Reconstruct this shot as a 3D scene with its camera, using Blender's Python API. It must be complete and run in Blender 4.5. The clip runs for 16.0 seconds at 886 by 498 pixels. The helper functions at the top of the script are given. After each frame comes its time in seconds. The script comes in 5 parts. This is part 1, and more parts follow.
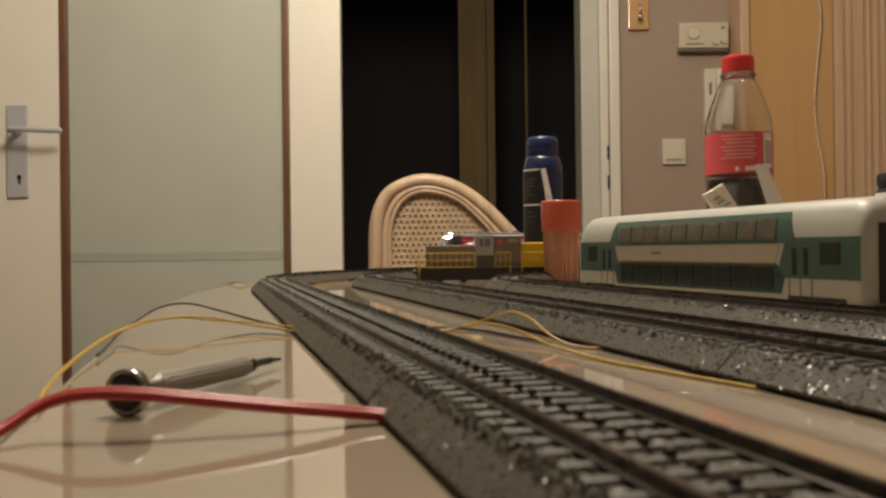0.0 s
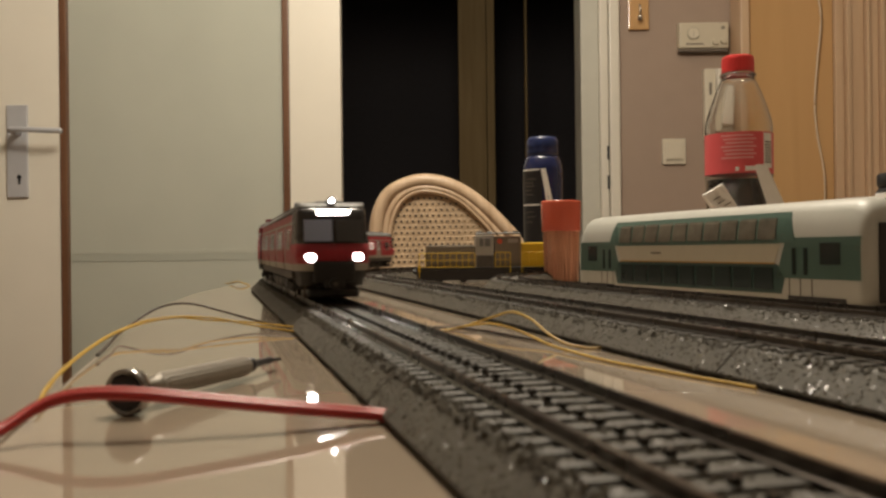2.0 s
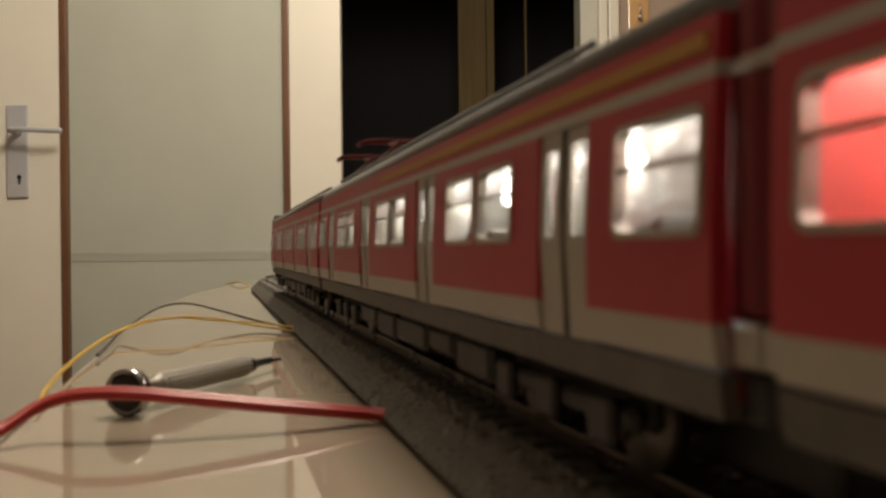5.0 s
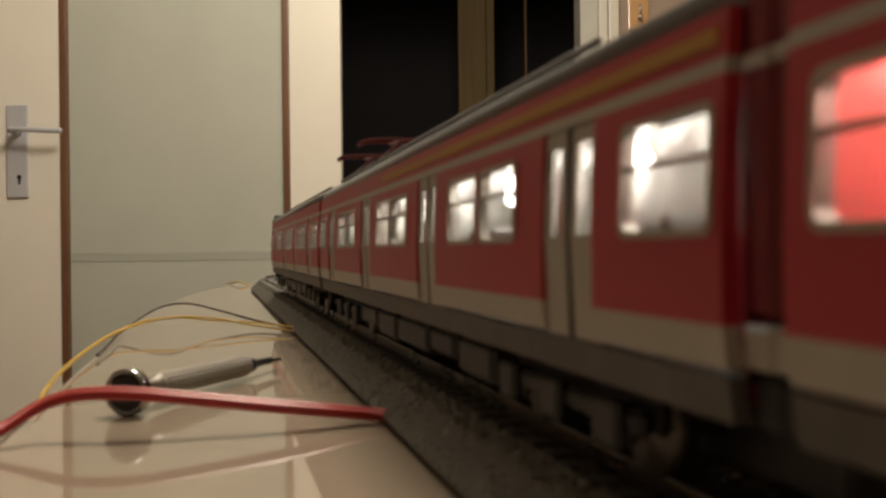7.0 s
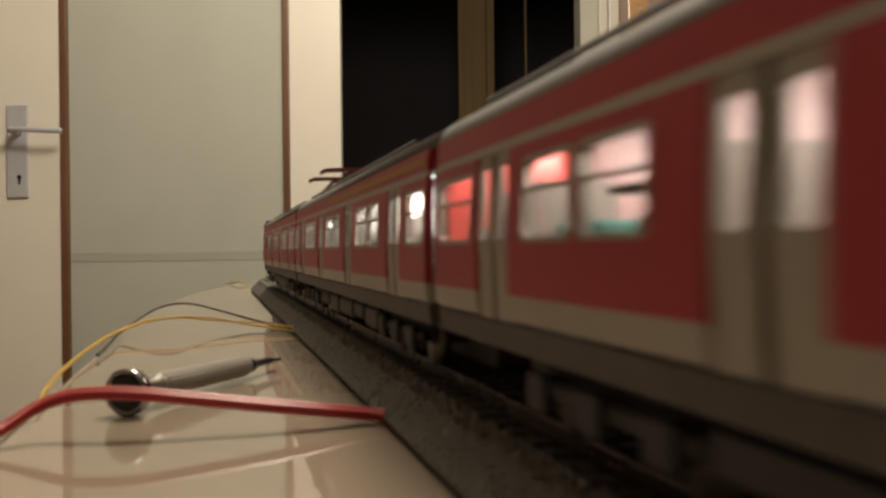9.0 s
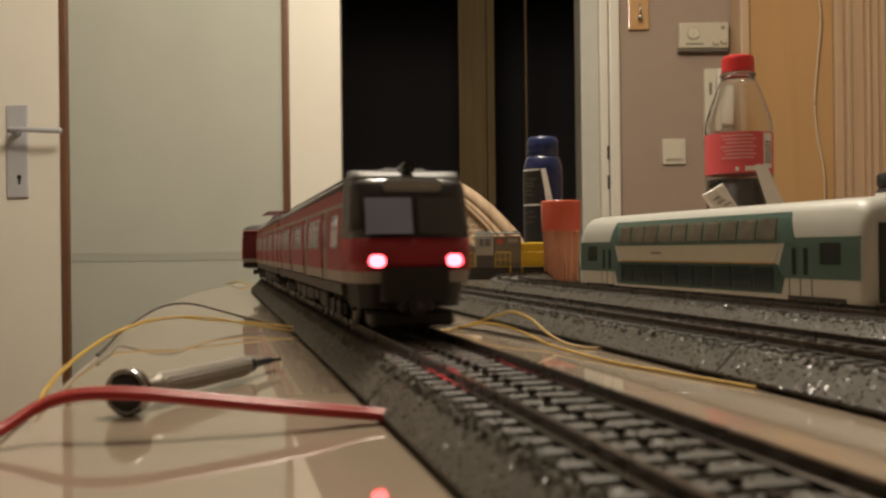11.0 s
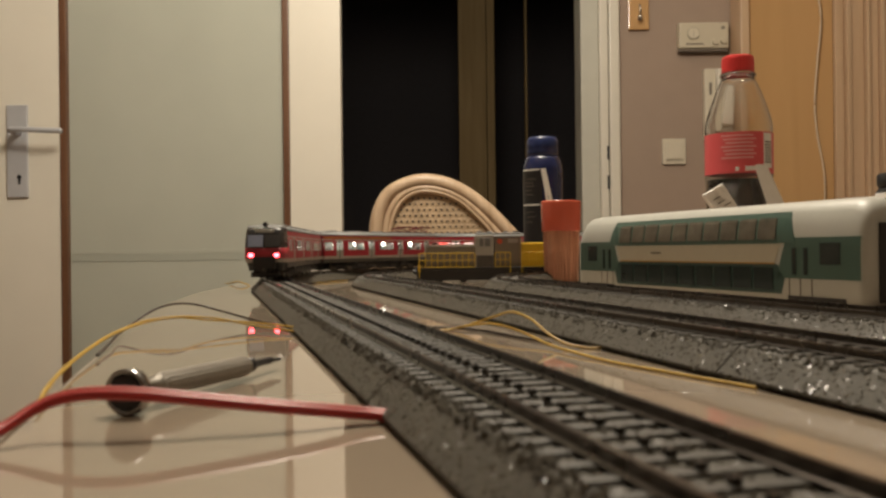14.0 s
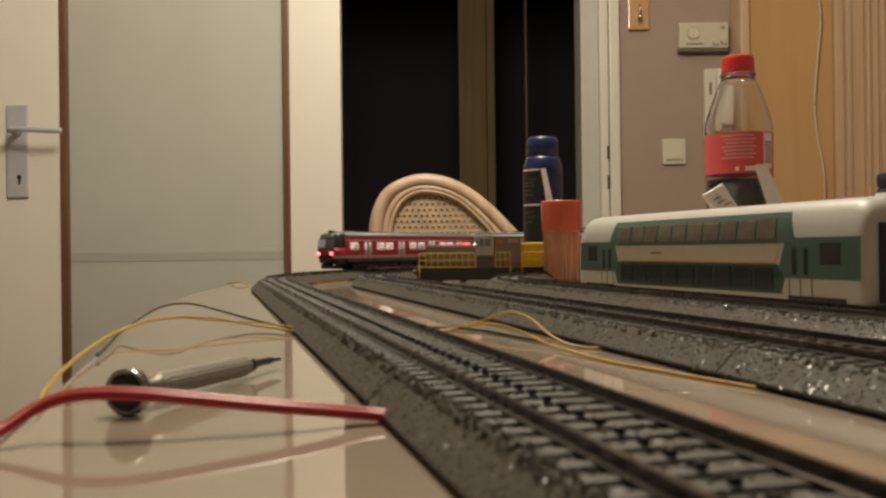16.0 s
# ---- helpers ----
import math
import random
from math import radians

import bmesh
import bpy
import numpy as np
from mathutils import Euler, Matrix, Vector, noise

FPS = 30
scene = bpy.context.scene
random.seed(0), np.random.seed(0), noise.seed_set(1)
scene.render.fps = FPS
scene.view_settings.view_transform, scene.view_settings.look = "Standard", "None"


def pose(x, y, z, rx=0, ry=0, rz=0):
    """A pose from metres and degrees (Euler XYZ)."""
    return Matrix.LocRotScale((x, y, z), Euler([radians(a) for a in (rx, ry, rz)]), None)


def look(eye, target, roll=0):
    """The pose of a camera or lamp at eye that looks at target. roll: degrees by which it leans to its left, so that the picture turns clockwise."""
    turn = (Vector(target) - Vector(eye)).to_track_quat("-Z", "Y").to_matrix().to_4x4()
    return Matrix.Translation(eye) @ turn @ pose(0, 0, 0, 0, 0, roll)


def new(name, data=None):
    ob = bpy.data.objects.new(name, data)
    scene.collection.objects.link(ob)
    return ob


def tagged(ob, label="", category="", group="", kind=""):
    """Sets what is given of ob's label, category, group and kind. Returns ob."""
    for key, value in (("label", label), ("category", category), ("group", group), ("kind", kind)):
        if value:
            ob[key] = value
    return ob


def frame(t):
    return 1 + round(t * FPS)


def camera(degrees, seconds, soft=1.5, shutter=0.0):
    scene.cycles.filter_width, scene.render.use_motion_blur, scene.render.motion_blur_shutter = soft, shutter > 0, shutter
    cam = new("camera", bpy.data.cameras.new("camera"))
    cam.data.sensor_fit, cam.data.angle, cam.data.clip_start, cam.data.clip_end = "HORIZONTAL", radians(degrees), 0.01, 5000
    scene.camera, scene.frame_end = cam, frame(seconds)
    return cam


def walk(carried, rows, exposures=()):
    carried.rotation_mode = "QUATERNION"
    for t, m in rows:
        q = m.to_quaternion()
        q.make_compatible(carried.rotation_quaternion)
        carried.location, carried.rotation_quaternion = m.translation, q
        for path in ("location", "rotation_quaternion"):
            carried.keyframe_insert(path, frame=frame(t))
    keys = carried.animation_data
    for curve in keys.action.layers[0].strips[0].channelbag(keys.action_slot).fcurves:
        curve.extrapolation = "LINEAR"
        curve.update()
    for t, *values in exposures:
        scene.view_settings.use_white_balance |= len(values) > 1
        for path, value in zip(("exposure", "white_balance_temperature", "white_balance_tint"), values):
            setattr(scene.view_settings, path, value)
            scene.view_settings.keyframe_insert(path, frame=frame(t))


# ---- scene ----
# The table top lies at TOP; the main track runs along +y, the room stands turned by TURN.
TOP = 0.75
TURN = -14.32
EYE_Z = TOP + 0.0321

# ---------------------------------------------------------------- camera
cam = camera(52.36, 16.0, soft=2.6, shutter=0.6)
cam.data.dof.use_dof = True
cam.data.dof.focus_distance = 0.85
cam.data.dof.aperture_fstop = 42.0


def view(yaw):
    """The camera's pose on the table, turned by a few tenths of a degree when the table shakes."""
    a = radians(14.32 + yaw)
    eye = Vector((0, 0, EYE_Z))
    return look(eye, eye + Vector((math.sin(a), math.cos(a), 0.001)), -0.647)


walk(cam, [(0, view(0)), (2.7, view(0)), (2.8, view(0.60)), (2.9, view(0.66)), (3.0, view(0.66)), (3.1, view(0.52)), (3.2, view(0.28)),
           (3.3, view(0.20)), (3.5, view(0.175)), (3.8, view(0.12)), (4.0, view(0.09)), (4.2, view(0.06)), (5.0, view(0)), (16, view(0))],
     exposures=[(0, 0.0), (16, 0.0)])

# ---------------------------------------------------------------- light
world = bpy.data.worlds.new("world")
scene.world = world
world.use_nodes = True
world.node_tree.nodes["Background"].inputs[0].default_value = (0.02, 0.022, 0.03, 1)
world.node_tree.nodes["Background"].inputs[1].default_value = 0.3

LAMP_X, LAMP_Y, LAMP_Z = 0.230, 0.975, 2.00
lamp_data = bpy.data.lights.new("ceiling_bulb", "POINT")
lamp_data.shadow_soft_size = 0.20
lamp_data.energy = 75
lamp_data.color = (1.0, 0.885, 0.72)
lamp_ob = new("ceiling_bulb", lamp_data)
lamp_ob.matrix_world = pose(LAMP_X, LAMP_Y, LAMP_Z)


# ---------------------------------------------------------------- materials
def nodes_of(name):
    m = bpy.data.materials.new(name)
    m.use_nodes = True
    return m, m.node_tree.nodes, m.node_tree.links, m.node_tree.nodes["Principled BSDF"]


def surface(name, colour, rough=0.5, metal=0.0, vary=0.12, scale=40.0, bump=0.0, bump_scale=None, coat=0.0, grime=0.0, stretch=None, spec=0.5):
    """Painted or raw surface: colour varied by fine grain and by large soft stains, with a little relief."""
    m, n, l, b = nodes_of(name)
    tc = n.new("ShaderNodeTexCoord")
    mp = n.new("ShaderNodeMapping")
    if stretch:
        mp.inputs["Scale"].default_value = stretch
    l.new(tc.outputs["Object"], mp.inputs[0])
    fine, big = n.new("ShaderNodeTexNoise"), n.new("ShaderNodeTexNoise")
    fine.inputs["Scale"].default_value, fine.inputs["Detail"].default_value = scale, 4
    big.inputs["Scale"].default_value, big.inputs["Detail"].default_value = scale * 0.11, 3
    l.new(mp.outputs[0], fine.inputs["Vector"])
    l.new(mp.outputs[0], big.inputs["Vector"])
    mixv = n.new("ShaderNodeMath")
    mixv.operation = "MULTIPLY_ADD"
    mixv.inputs[1].default_value = 0.5
    l.new(fine.outputs["Fac"], mixv.inputs[0])
    half = n.new("ShaderNodeMath")
    half.operation = "MULTIPLY"
    half.inputs[1].default_value = 0.5
    l.new(big.outputs["Fac"], half.inputs[0])
    l.new(half.outputs[0], mixv.inputs[2])
    ramp = n.new("ShaderNodeValToRGB")
    c = Vector(colour[:3])
    ramp.color_ramp.elements[0].position, ramp.color_ramp.elements[1].position = 0.3, 0.7
    ramp.color_ramp.elements[0].color = (*(c * (1 - vary - grime)), 1)
    ramp.color_ramp.elements[1].color = (*[min(1, v * (1 + vary)) for v in c], 1)
    l.new(mixv.outputs[0], ramp.inputs[0])
    l.new(ramp.outputs[0], b.inputs["Base Color"])
    rr = n.new("ShaderNodeMapRange")
    rr.inputs["To Min"].default_value, rr.inputs["To Max"].default_value = max(0.02, rough - 0.06), min(1, rough + 0.06)
    l.new(big.outputs["Fac"], rr.inputs["Value"])
    l.new(rr.outputs[0], b.inputs["Roughness"])
    b.inputs["Metallic"].default_value = metal
    b.inputs["Coat Weight"].default_value = coat
    b.inputs["Coat Roughness"].default_value = 0.05
    b.inputs["Specular IOR Level"].default_value = spec
    if bump:
        bp = n.new("ShaderNodeBump")
        bp.inputs["Strength"].default_value = min(1, bump)
        bp.inputs["Distance"].default_value = 0.6 / (bump_scale or scale)
        bt = n.new("ShaderNodeTexNoise")
        bt.inputs["Scale"].default_value, bt.inputs["Detail"].default_value = bump_scale or scale, 5
        l.new(mp.outputs[0], bt.inputs["Vector"])
        l.new(bt.outputs["Fac"], bp.inputs["Height"])
        l.new(bp.outputs[0], b.inputs["Normal"])
    return m


def glowing(name, colour, strength):
    m, n, l, b = nodes_of(name)
    b.inputs["Base Color"].default_value = (*colour, 1)
    b.inputs["Emission Color"].default_value = (*colour, 1)
    b.inputs["Emission Strength"].default_value = strength
    return m


def clear(name, colour, rough=0.03, ior=1.45, weight=1.0):
    m, n, l, b = nodes_of(name)
    b.inputs["Base Color"].default_value = (*colour, 1)
    b.inputs["Transmission Weight"].default_value = weight
    b.inputs["Roughness"].default_value = rough
    b.inputs["IOR"].default_value = ior
    b.inputs["Coat Weight"].default_value, b.inputs["Coat Roughness"].default_value = 0.6, 0.08
    return m


def wood(name, dark, light, scale=3.0, rough=0.4, axis=2, coat=0.0):
    m, n, l, b = nodes_of(name)
    tc, mp = n.new("ShaderNodeTexCoord"), n.new("ShaderNodeMapping")
    s = [14.0, 14.0, 14.0]
    s[axis] = 0.9
    mp.inputs["Scale"].default_value = s
    l.new(tc.outputs["Object"], mp.inputs[0])
    t = n.new("ShaderNodeTexNoise")
    t.inputs["Scale"].default_value, t.inputs["Detail"].default_value, t.inputs["Distortion"].default_value = scale, 6, 0.6
    l.new(mp.outputs[0], t.inputs["Vector"])
    r = n.new("ShaderNodeValToRGB")
    r.color_ramp.elements[0].position, r.color_ramp.elements[1].position = 0.3, 0.72
    r.color_ramp.elements[0].color, r.color_ramp.elements[1].color = (*dark, 1), (*light, 1)
    l.new(t.outputs["Fac"], r.inputs[0])
    l.new(r.outputs[0], b.inputs["Base Color"])
    b.inputs["Roughness"].default_value = rough
    b.inputs["Specular IOR Level"].default_value = 0.5 if rough < 0.6 else 0.1
    b.inputs["Coat Weight"].default_value = coat
    bp = n.new("ShaderNodeBump")
    bp.inputs["Strength"].default_value, bp.inputs["Distance"].default_value = 0.15, 0.001
    l.new(t.outputs["Fac"], bp.inputs["Height"])
    l.new(bp.outputs[0], b.inputs["Normal"])
    return m


def ballast(name, dark, light, scale=900.0):
    """Moulded gravel: crisp grains in greys and browns, a few glinting."""
    m, n, l, b = nodes_of(name)
    tc = n.new("ShaderNodeTexCoord")
    v = n.new("ShaderNodeTexVoronoi")
    v.inputs["Scale"].default_value = scale
    l.new(tc.outputs["Object"], v.inputs["Vector"])
    big = n.new("ShaderNodeTexNoise")
    big.inputs["Scale"].default_value, big.inputs["Detail"].default_value = 45, 5
    l.new(tc.outputs["Object"], big.inputs["Vector"])
    sep = n.new("ShaderNodeSeparateColor")
    l.new(v.outputs["Color"], sep.inputs[0])
    add = n.new("ShaderNodeMath")
    add.operation = "MULTIPLY"
    l.new(sep.outputs[0], add.inputs[0])
    l.new(big.outputs["Fac"], add.inputs[1])
    r = n.new("ShaderNodeValToRGB")
    r.color_ramp.elements[0].position, r.color_ramp.elements[1].position = 0.05, 0.65
    r.color_ramp.elements[0].color, r.color_ramp.elements[1].color = (*dark, 1), (*light, 1)
    l.new(add.outputs[0], r.inputs[0])
    l.new(r.outputs[0], b.inputs["Base Color"])
    rg = n.new("ShaderNodeMapRange")
    rg.inputs["From Min"].default_value, rg.inputs["From Max"].default_value = 0.0, 0.10
    rg.inputs["To Min"].default_value, rg.inputs["To Max"].default_value = 0.12, 0.65
    l.new(sep.outputs[1], rg.inputs["Value"])
    l.new(rg.outputs[0], b.inputs["Roughness"])
    bp = n.new("ShaderNodeBump")
    bp.inputs["Strength"].default_value, bp.inputs["Distance"].default_value = 0.12, 0.00025
    l.new(v.outputs["Distance"], bp.inputs["Height"])
    bp.invert = True
    # some grains are small shiny flakes that lie at random tilts
    geo = n.new("ShaderNodeNewGeometry")
    flake = n.new("ShaderNodeMath")
    flake.operation = "LESS_THAN"
    flake.inputs[1].default_value = 0.14
    l.new(sep.outputs[1], flake.inputs[0])
    centred, tilt, lean_on = n.new("ShaderNodeVectorMath"), n.new("ShaderNodeVectorMath"), n.new("ShaderNodeVectorMath")
    centred.operation, tilt.operation, lean_on.operation = "SUBTRACT", "SCALE", "ADD"
    centred.inputs[1].default_value = (0.5, 0.15, 0.5)
    l.new(v.outputs["Color"], centred.inputs[0])
    l.new(centred.outputs[0], tilt.inputs[0])
    much = n.new("ShaderNodeMath")
    much.operation = "MULTIPLY"
    much.inputs[1].default_value = 1.9
    l.new(flake.outputs[0], much.inputs[0])
    l.new(much.outputs[0], tilt.inputs["Scale"])
    l.new(geo.outputs["Normal"], lean_on.inputs[0])
    l.new(tilt.outputs[0], lean_on.inputs[1])
    l.new(lean_on.outputs[0], bp.inputs["Normal"])
    l.new(bp.outputs[0], b.inputs["Normal"])
    rg.inputs["From Min"].default_value, rg.inputs["From Max"].default_value = 0.13, 0.15
    rg.inputs["To Min"].default_value = 0.20
    return m


M_TABLE = surface("cream lacquer", (0.315, 0.256, 0.194), 0.0, vary=0.03, scale=30)
M_TABLE_EDGE = surface("cream table edge", (0.60, 0.50, 0.38), 0.25, vary=0.04)
M_BALLAST = ballast("moulded ballast", (0.048, 0.041, 0.029), (0.076, 0.065, 0.046), 1700.0)
M_SLEEPER = surface("sleeper plastic", (0.066, 0.059, 0.048), 0.52, vary=0.25, scale=900, bump=0.35, bump_scale=1100)
M_STONE = surface("gravel", (0.078, 0.068, 0.050), 0.5, vary=0.25, scale=700)
stone_b = M_STONE.node_tree.nodes["Principled BSDF"]
stone_geo, stone_range = M_STONE.node_tree.nodes.new("ShaderNodeNewGeometry"), M_STONE.node_tree.nodes.new("ShaderNodeMapRange")
stone_range.inputs["From Max"].default_value = 0.35
stone_range.inputs["To Min"].default_value, stone_range.inputs["To Max"].default_value = 0.12, 0.65
M_STONE.node_tree.links.new(stone_geo.outputs["Random Per Island"], stone_range.inputs["Value"])
M_STONE.node_tree.links.new(stone_range.outputs[0], stone_b.inputs["Roughness"])
M_RAIL = surface("dark nickel rail", (0.105, 0.09, 0.078), 0.28, metal=1.0, vary=0.2, scale=500)
M_STUD = surface("contact stud", (0.04, 0.035, 0.03), 0.35, metal=0.6)
M_RED = surface("traffic red paint", (0.35, 0.018, 0.031), 0.42, vary=0.05, scale=300)
# body red, darkened in colour for the shade between cars
M_SHADEDRED = surface("red paint darkened for gangway shade", (0.16, 0.014, 0.02), 0.55)
M_PANTO = surface("dark red pantograph paint", (0.13, 0.015, 0.022), 0.3, vary=0.1, scale=300)
M_PALE = surface("pale grey paint", (0.355, 0.325, 0.28), 0.45, vary=0.06, scale=300)
M_SKIRT = surface("weathered dark grey", (0.080, 0.070, 0.060), 0.6, vary=0.25, scale=250, grime=0.15)
M_ROOF = surface("roof grey", (0.17, 0.17, 0.165), 0.5, vary=0.1, scale=250)
M_UNDER = surface("black underframe", (0.018, 0.016, 0.015), 0.55, vary=0.3, scale=400)
M_WHEEL = surface("wheel steel", (0.12, 0.105, 0.09), 0.45, metal=0.8)
M_BLACK = surface("black plastic", (0.015, 0.015, 0.017), 0.35, vary=0.1)
M_YSTRIPE = surface("yellow stripe", (0.38, 0.19, 0.025), 0.5)
M_FRAMEM = surface("window frame alloy", (0.38, 0.34, 0.29), 0.4, metal=0.5)
M_WINDOW = clear("coach glazing", (0.95, 0.96, 0.94), 0.02, 1.15)
M_CABGLASS = surface("cab glass", (0.075, 0.078, 0.082), 0.15, vary=0.35, spec=0.6)
# black lifted to dark grey, so haze is part of the colour
M_SURROUND = surface("glossy black cab paint lifted for haze", (0.036, 0.034, 0.034), 0.22, vary=0.15)
# lit cab and reflections are painted into this opaque pane's colour
M_LITPANE = surface("blue grey pane with brightness painted in", (0.36, 0.42, 0.60), 0.35, vary=0.2)
M_SIGN = surface("destination sign", (0.34, 0.33, 0.31), 0.3)
M_LIGHTBAR = glowing("carriage light strip", (1.0, 0.94, 0.86), 18.0)
M_INRED = surface("red interior lining", (0.80, 0.13, 0.11), 0.5, vary=0.1)
M_INWHITE = surface("silver interior lining", (0.27, 0.27, 0.245), 0.28, metal=0.45, vary=0.2, scale=200, bump=0.18, bump_scale=160)
M_INPINK = surface("pink interior lining", (0.62, 0.45, 0.43), 0.5, vary=0.12, scale=260)
M_LABELP = surface("pink label print", (0.78, 0.36, 0.36), 0.4)
M_CUP = clear("rosy clear plastic", (0.99, 0.86, 0.79), 0.06, 1.04)
M_SEAT = surface("teal seats", (0.08, 0.24, 0.20), 0.6)
M_BULB = glowing("carriage bulb", (1.0, 0.95, 0.86), 38.0)
M_COACHUP = surface("upper deck window", (0.150, 0.135, 0.105), 0.12, vary=0.45, scale=160)
M_HEAD = glowing("clear headlamp lens", (1.0, 0.94, 0.87), 45.0)
M_TAIL = glowing("red tail lamp lens", (1.0, 0.055, 0.07), 15.0)
M_WHITE = surface("white door paint", (0.74, 0.70, 0.61), 0.4, vary=0.03, scale=12)
M_FROST = surface("frosted glass", (0.46, 0.475, 0.41), 0.35, vary=0.07, scale=5, coat=1.0)
M_FROST.node_tree.nodes["Principled BSDF"].inputs["Coat Roughness"].default_value = 0.015
M_FROSTBAR = surface("grey glazing bar", (0.385, 0.40, 0.345), 0.35, vary=0.03, scale=6)
M_BEAD = wood("brown glazing bead", (0.10, 0.045, 0.022), (0.17, 0.08, 0.04))
M_ALU = surface("satin aluminium", (0.52, 0.53, 0.56), 0.38, metal=0.25, vary=0.06)
M_WALL = surface("taupe wall paint", (0.375, 0.285, 0.225), 0.75, vary=0.04, scale=18, bump=0.15, bump_scale=160)
M_JAMB = surface("grey white jamb paint", (0.55, 0.54, 0.47), 0.45, vary=0.04)
# near-black colour puts the hall's lack of light into the wall itself
M_HALL = surface("hall wall near black for darkness", (0.050, 0.045, 0.050), 0.8)
M_HALLPOST = wood("hall oak", (0.19, 0.135, 0.065), (0.24, 0.175, 0.09), rough=0.85)
M_BOUNCEWALL = surface("beige paint for unseen bounce walls", (0.50, 0.43, 0.35), 0.8)
M_CEIL = surface("white ceiling", (0.75, 0.72, 0.66), 0.8)
M_FLOOR = wood("floor boards", (0.14, 0.08, 0.045), (0.26, 0.16, 0.09), rough=0.35, axis=1)
M_VENEER = wood("honey veneer", (0.55, 0.33, 0.145), (0.60, 0.365, 0.165), scale=1.2, rough=0.22, coat=0.3)
M_CASING = wood("pale oak casing", (0.55, 0.38, 0.24), (0.63, 0.45, 0.295), scale=2.0, rough=0.35)
M_CREAM = surface("cream plastic", (0.60, 0.54, 0.42), 0.4, vary=0.03)
M_IVORY = surface("ivory plastic", (0.68, 0.62, 0.50), 0.35, vary=0.03)
M_RATTAN = wood("pale rattan", (0.43, 0.30, 0.19), (0.60, 0.45, 0.31), scale=4.0, rough=0.42, coat=0.05)
M_CANE = surface("woven cane", (0.44, 0.32, 0.20), 0.55, vary=0.25, scale=300)
M_CANBLUE = surface("dark blue can", (0.012, 0.018, 0.07), 0.25, vary=0.1, coat=0.4)
M_CAPBLUE = surface("blue plastic cap", (0.014, 0.024, 0.085), 0.3)
M_PAPER = surface("white paper", (0.82, 0.80, 0.76), 0.6, vary=0.06, scale=120)
M_PICKRED = surface("red toothpick lid", (0.68, 0.125, 0.07), 0.25, vary=0.06, coat=0.2)
M_PICKS = surface("toothpick wood", (0.84, 0.50, 0.34), 0.55, vary=0.18, scale=300, stretch=(1, 1, 0.03), bump=0.5, bump_scale=500)
M_GREEN = surface("coach green", (0.034, 0.074, 0.062), 0.35, vary=0.06, scale=200)
M_TEAL = surface("coach teal", (0.068, 0.126, 0.102), 0.35, vary=0.06, scale=200)
M_COACHW = surface("coach white", (0.49, 0.49, 0.445), 0.4, vary=0.04, scale=200)
M_COACHC = surface("coach cream panel", (0.48, 0.44, 0.34), 0.4, vary=0.04, scale=200)
M_COACHWIN = surface("dark coach window", (0.03, 0.04, 0.038), 0.12, vary=0.2, scale=120)
M_LGREY = surface("loco grey", (0.16, 0.135, 0.11), 0.45, vary=0.06, scale=300)
M_HOOD = surface("loco hood brown grey", (0.215, 0.185, 0.15), 0.45, vary=0.08, scale=300)
M_LCAB = surface("loco pale grey", (0.40, 0.38, 0.34), 0.4, vary=0.06, scale=300)
M_YELLOW = surface("rail yellow", (0.72, 0.49, 0.03), 0.4, vary=0.06, scale=300)
M_CAPRED = surface("red cap", (0.66, 0.04, 0.04), 0.35, vary=0.04)
M_LABEL = surface("red label", (0.70, 0.105, 0.115), 0.4, vary=0.05)
M_PET = clear("clear bottle plastic", (0.93, 0.92, 0.90), 0.03, 1.40)
M_COLA = surface("cola", (0.012, 0.005, 0.003), 0.15, vary=0.1, spec=0.1)
M_WRED = surface("red wire sleeve", (0.42, 0.024, 0.022), 0.36, vary=0.08, scale=200, coat=0.1)
M_WYELLOW = surface("yellow wire sleeve", (0.54, 0.34, 0.04), 0.4, vary=0.08, scale=200)
M_WBROWN = surface("brown wire sleeve", (0.035, 0.02, 0.014), 0.35, vary=0.1, scale=200)
M_WWHITE = surface("white flex", (0.62, 0.50, 0.36), 0.45)
M_STEEL = surface("dull knurled steel", (0.27, 0.245, 0.205), 0.5, metal=0.35, vary=0.15, scale=500)
M_CAPSTEEL = surface("darker chrome cap", (0.34, 0.33, 0.32), 0.14, metal=1.0, vary=0.1, scale=400)
M_CHROME = surface("chrome", (0.72, 0.71, 0.70), 0.08, metal=1.0, vary=0.03)


# ---------------------------------------------------------------- builders
def part(name, bm, material, parent=None, label="", smooth=False):
    me = bpy.data.meshes.new(name)
    bm.normal_update()
    if smooth:
        for f in bm.faces:
            f.smooth = True
    bm.to_mesh(me)
    bm.free()
    me.materials.append(material)
    ob = new(name, me)
    if parent:
        ob.parent = parent
    if label:
        tagged(ob, label)
    return ob


def empty(name, m, label, category, group="", kind=""):
    ob = new(name)
    ob.empty_display_size = 0.01
    ob.matrix_basis = m
    return tagged(ob, label, category, group, kind)


def box(bm, x0, x1, y0, y1, z0, z1, bevel=0.0, segs=2):
    vs = [bm.verts.new((x, y, z)) for x in (x0, x1) for y in (y0, y1) for z in (z0, z1)]
    fs = [bm.faces.new([vs[i] for i in q]) for q in ((0, 1, 3, 2), (4, 6, 7, 5), (0, 4, 5, 1), (2, 3, 7, 6), (0, 2, 6, 4), (1, 5, 7, 3))]
    if bevel:
        es = list({e for f in fs for e in f.edges})
        bmesh.ops.bevel(bm, geom=es, offset=bevel, segments=segs, affect="EDGES", profile=0.6)
    return bm


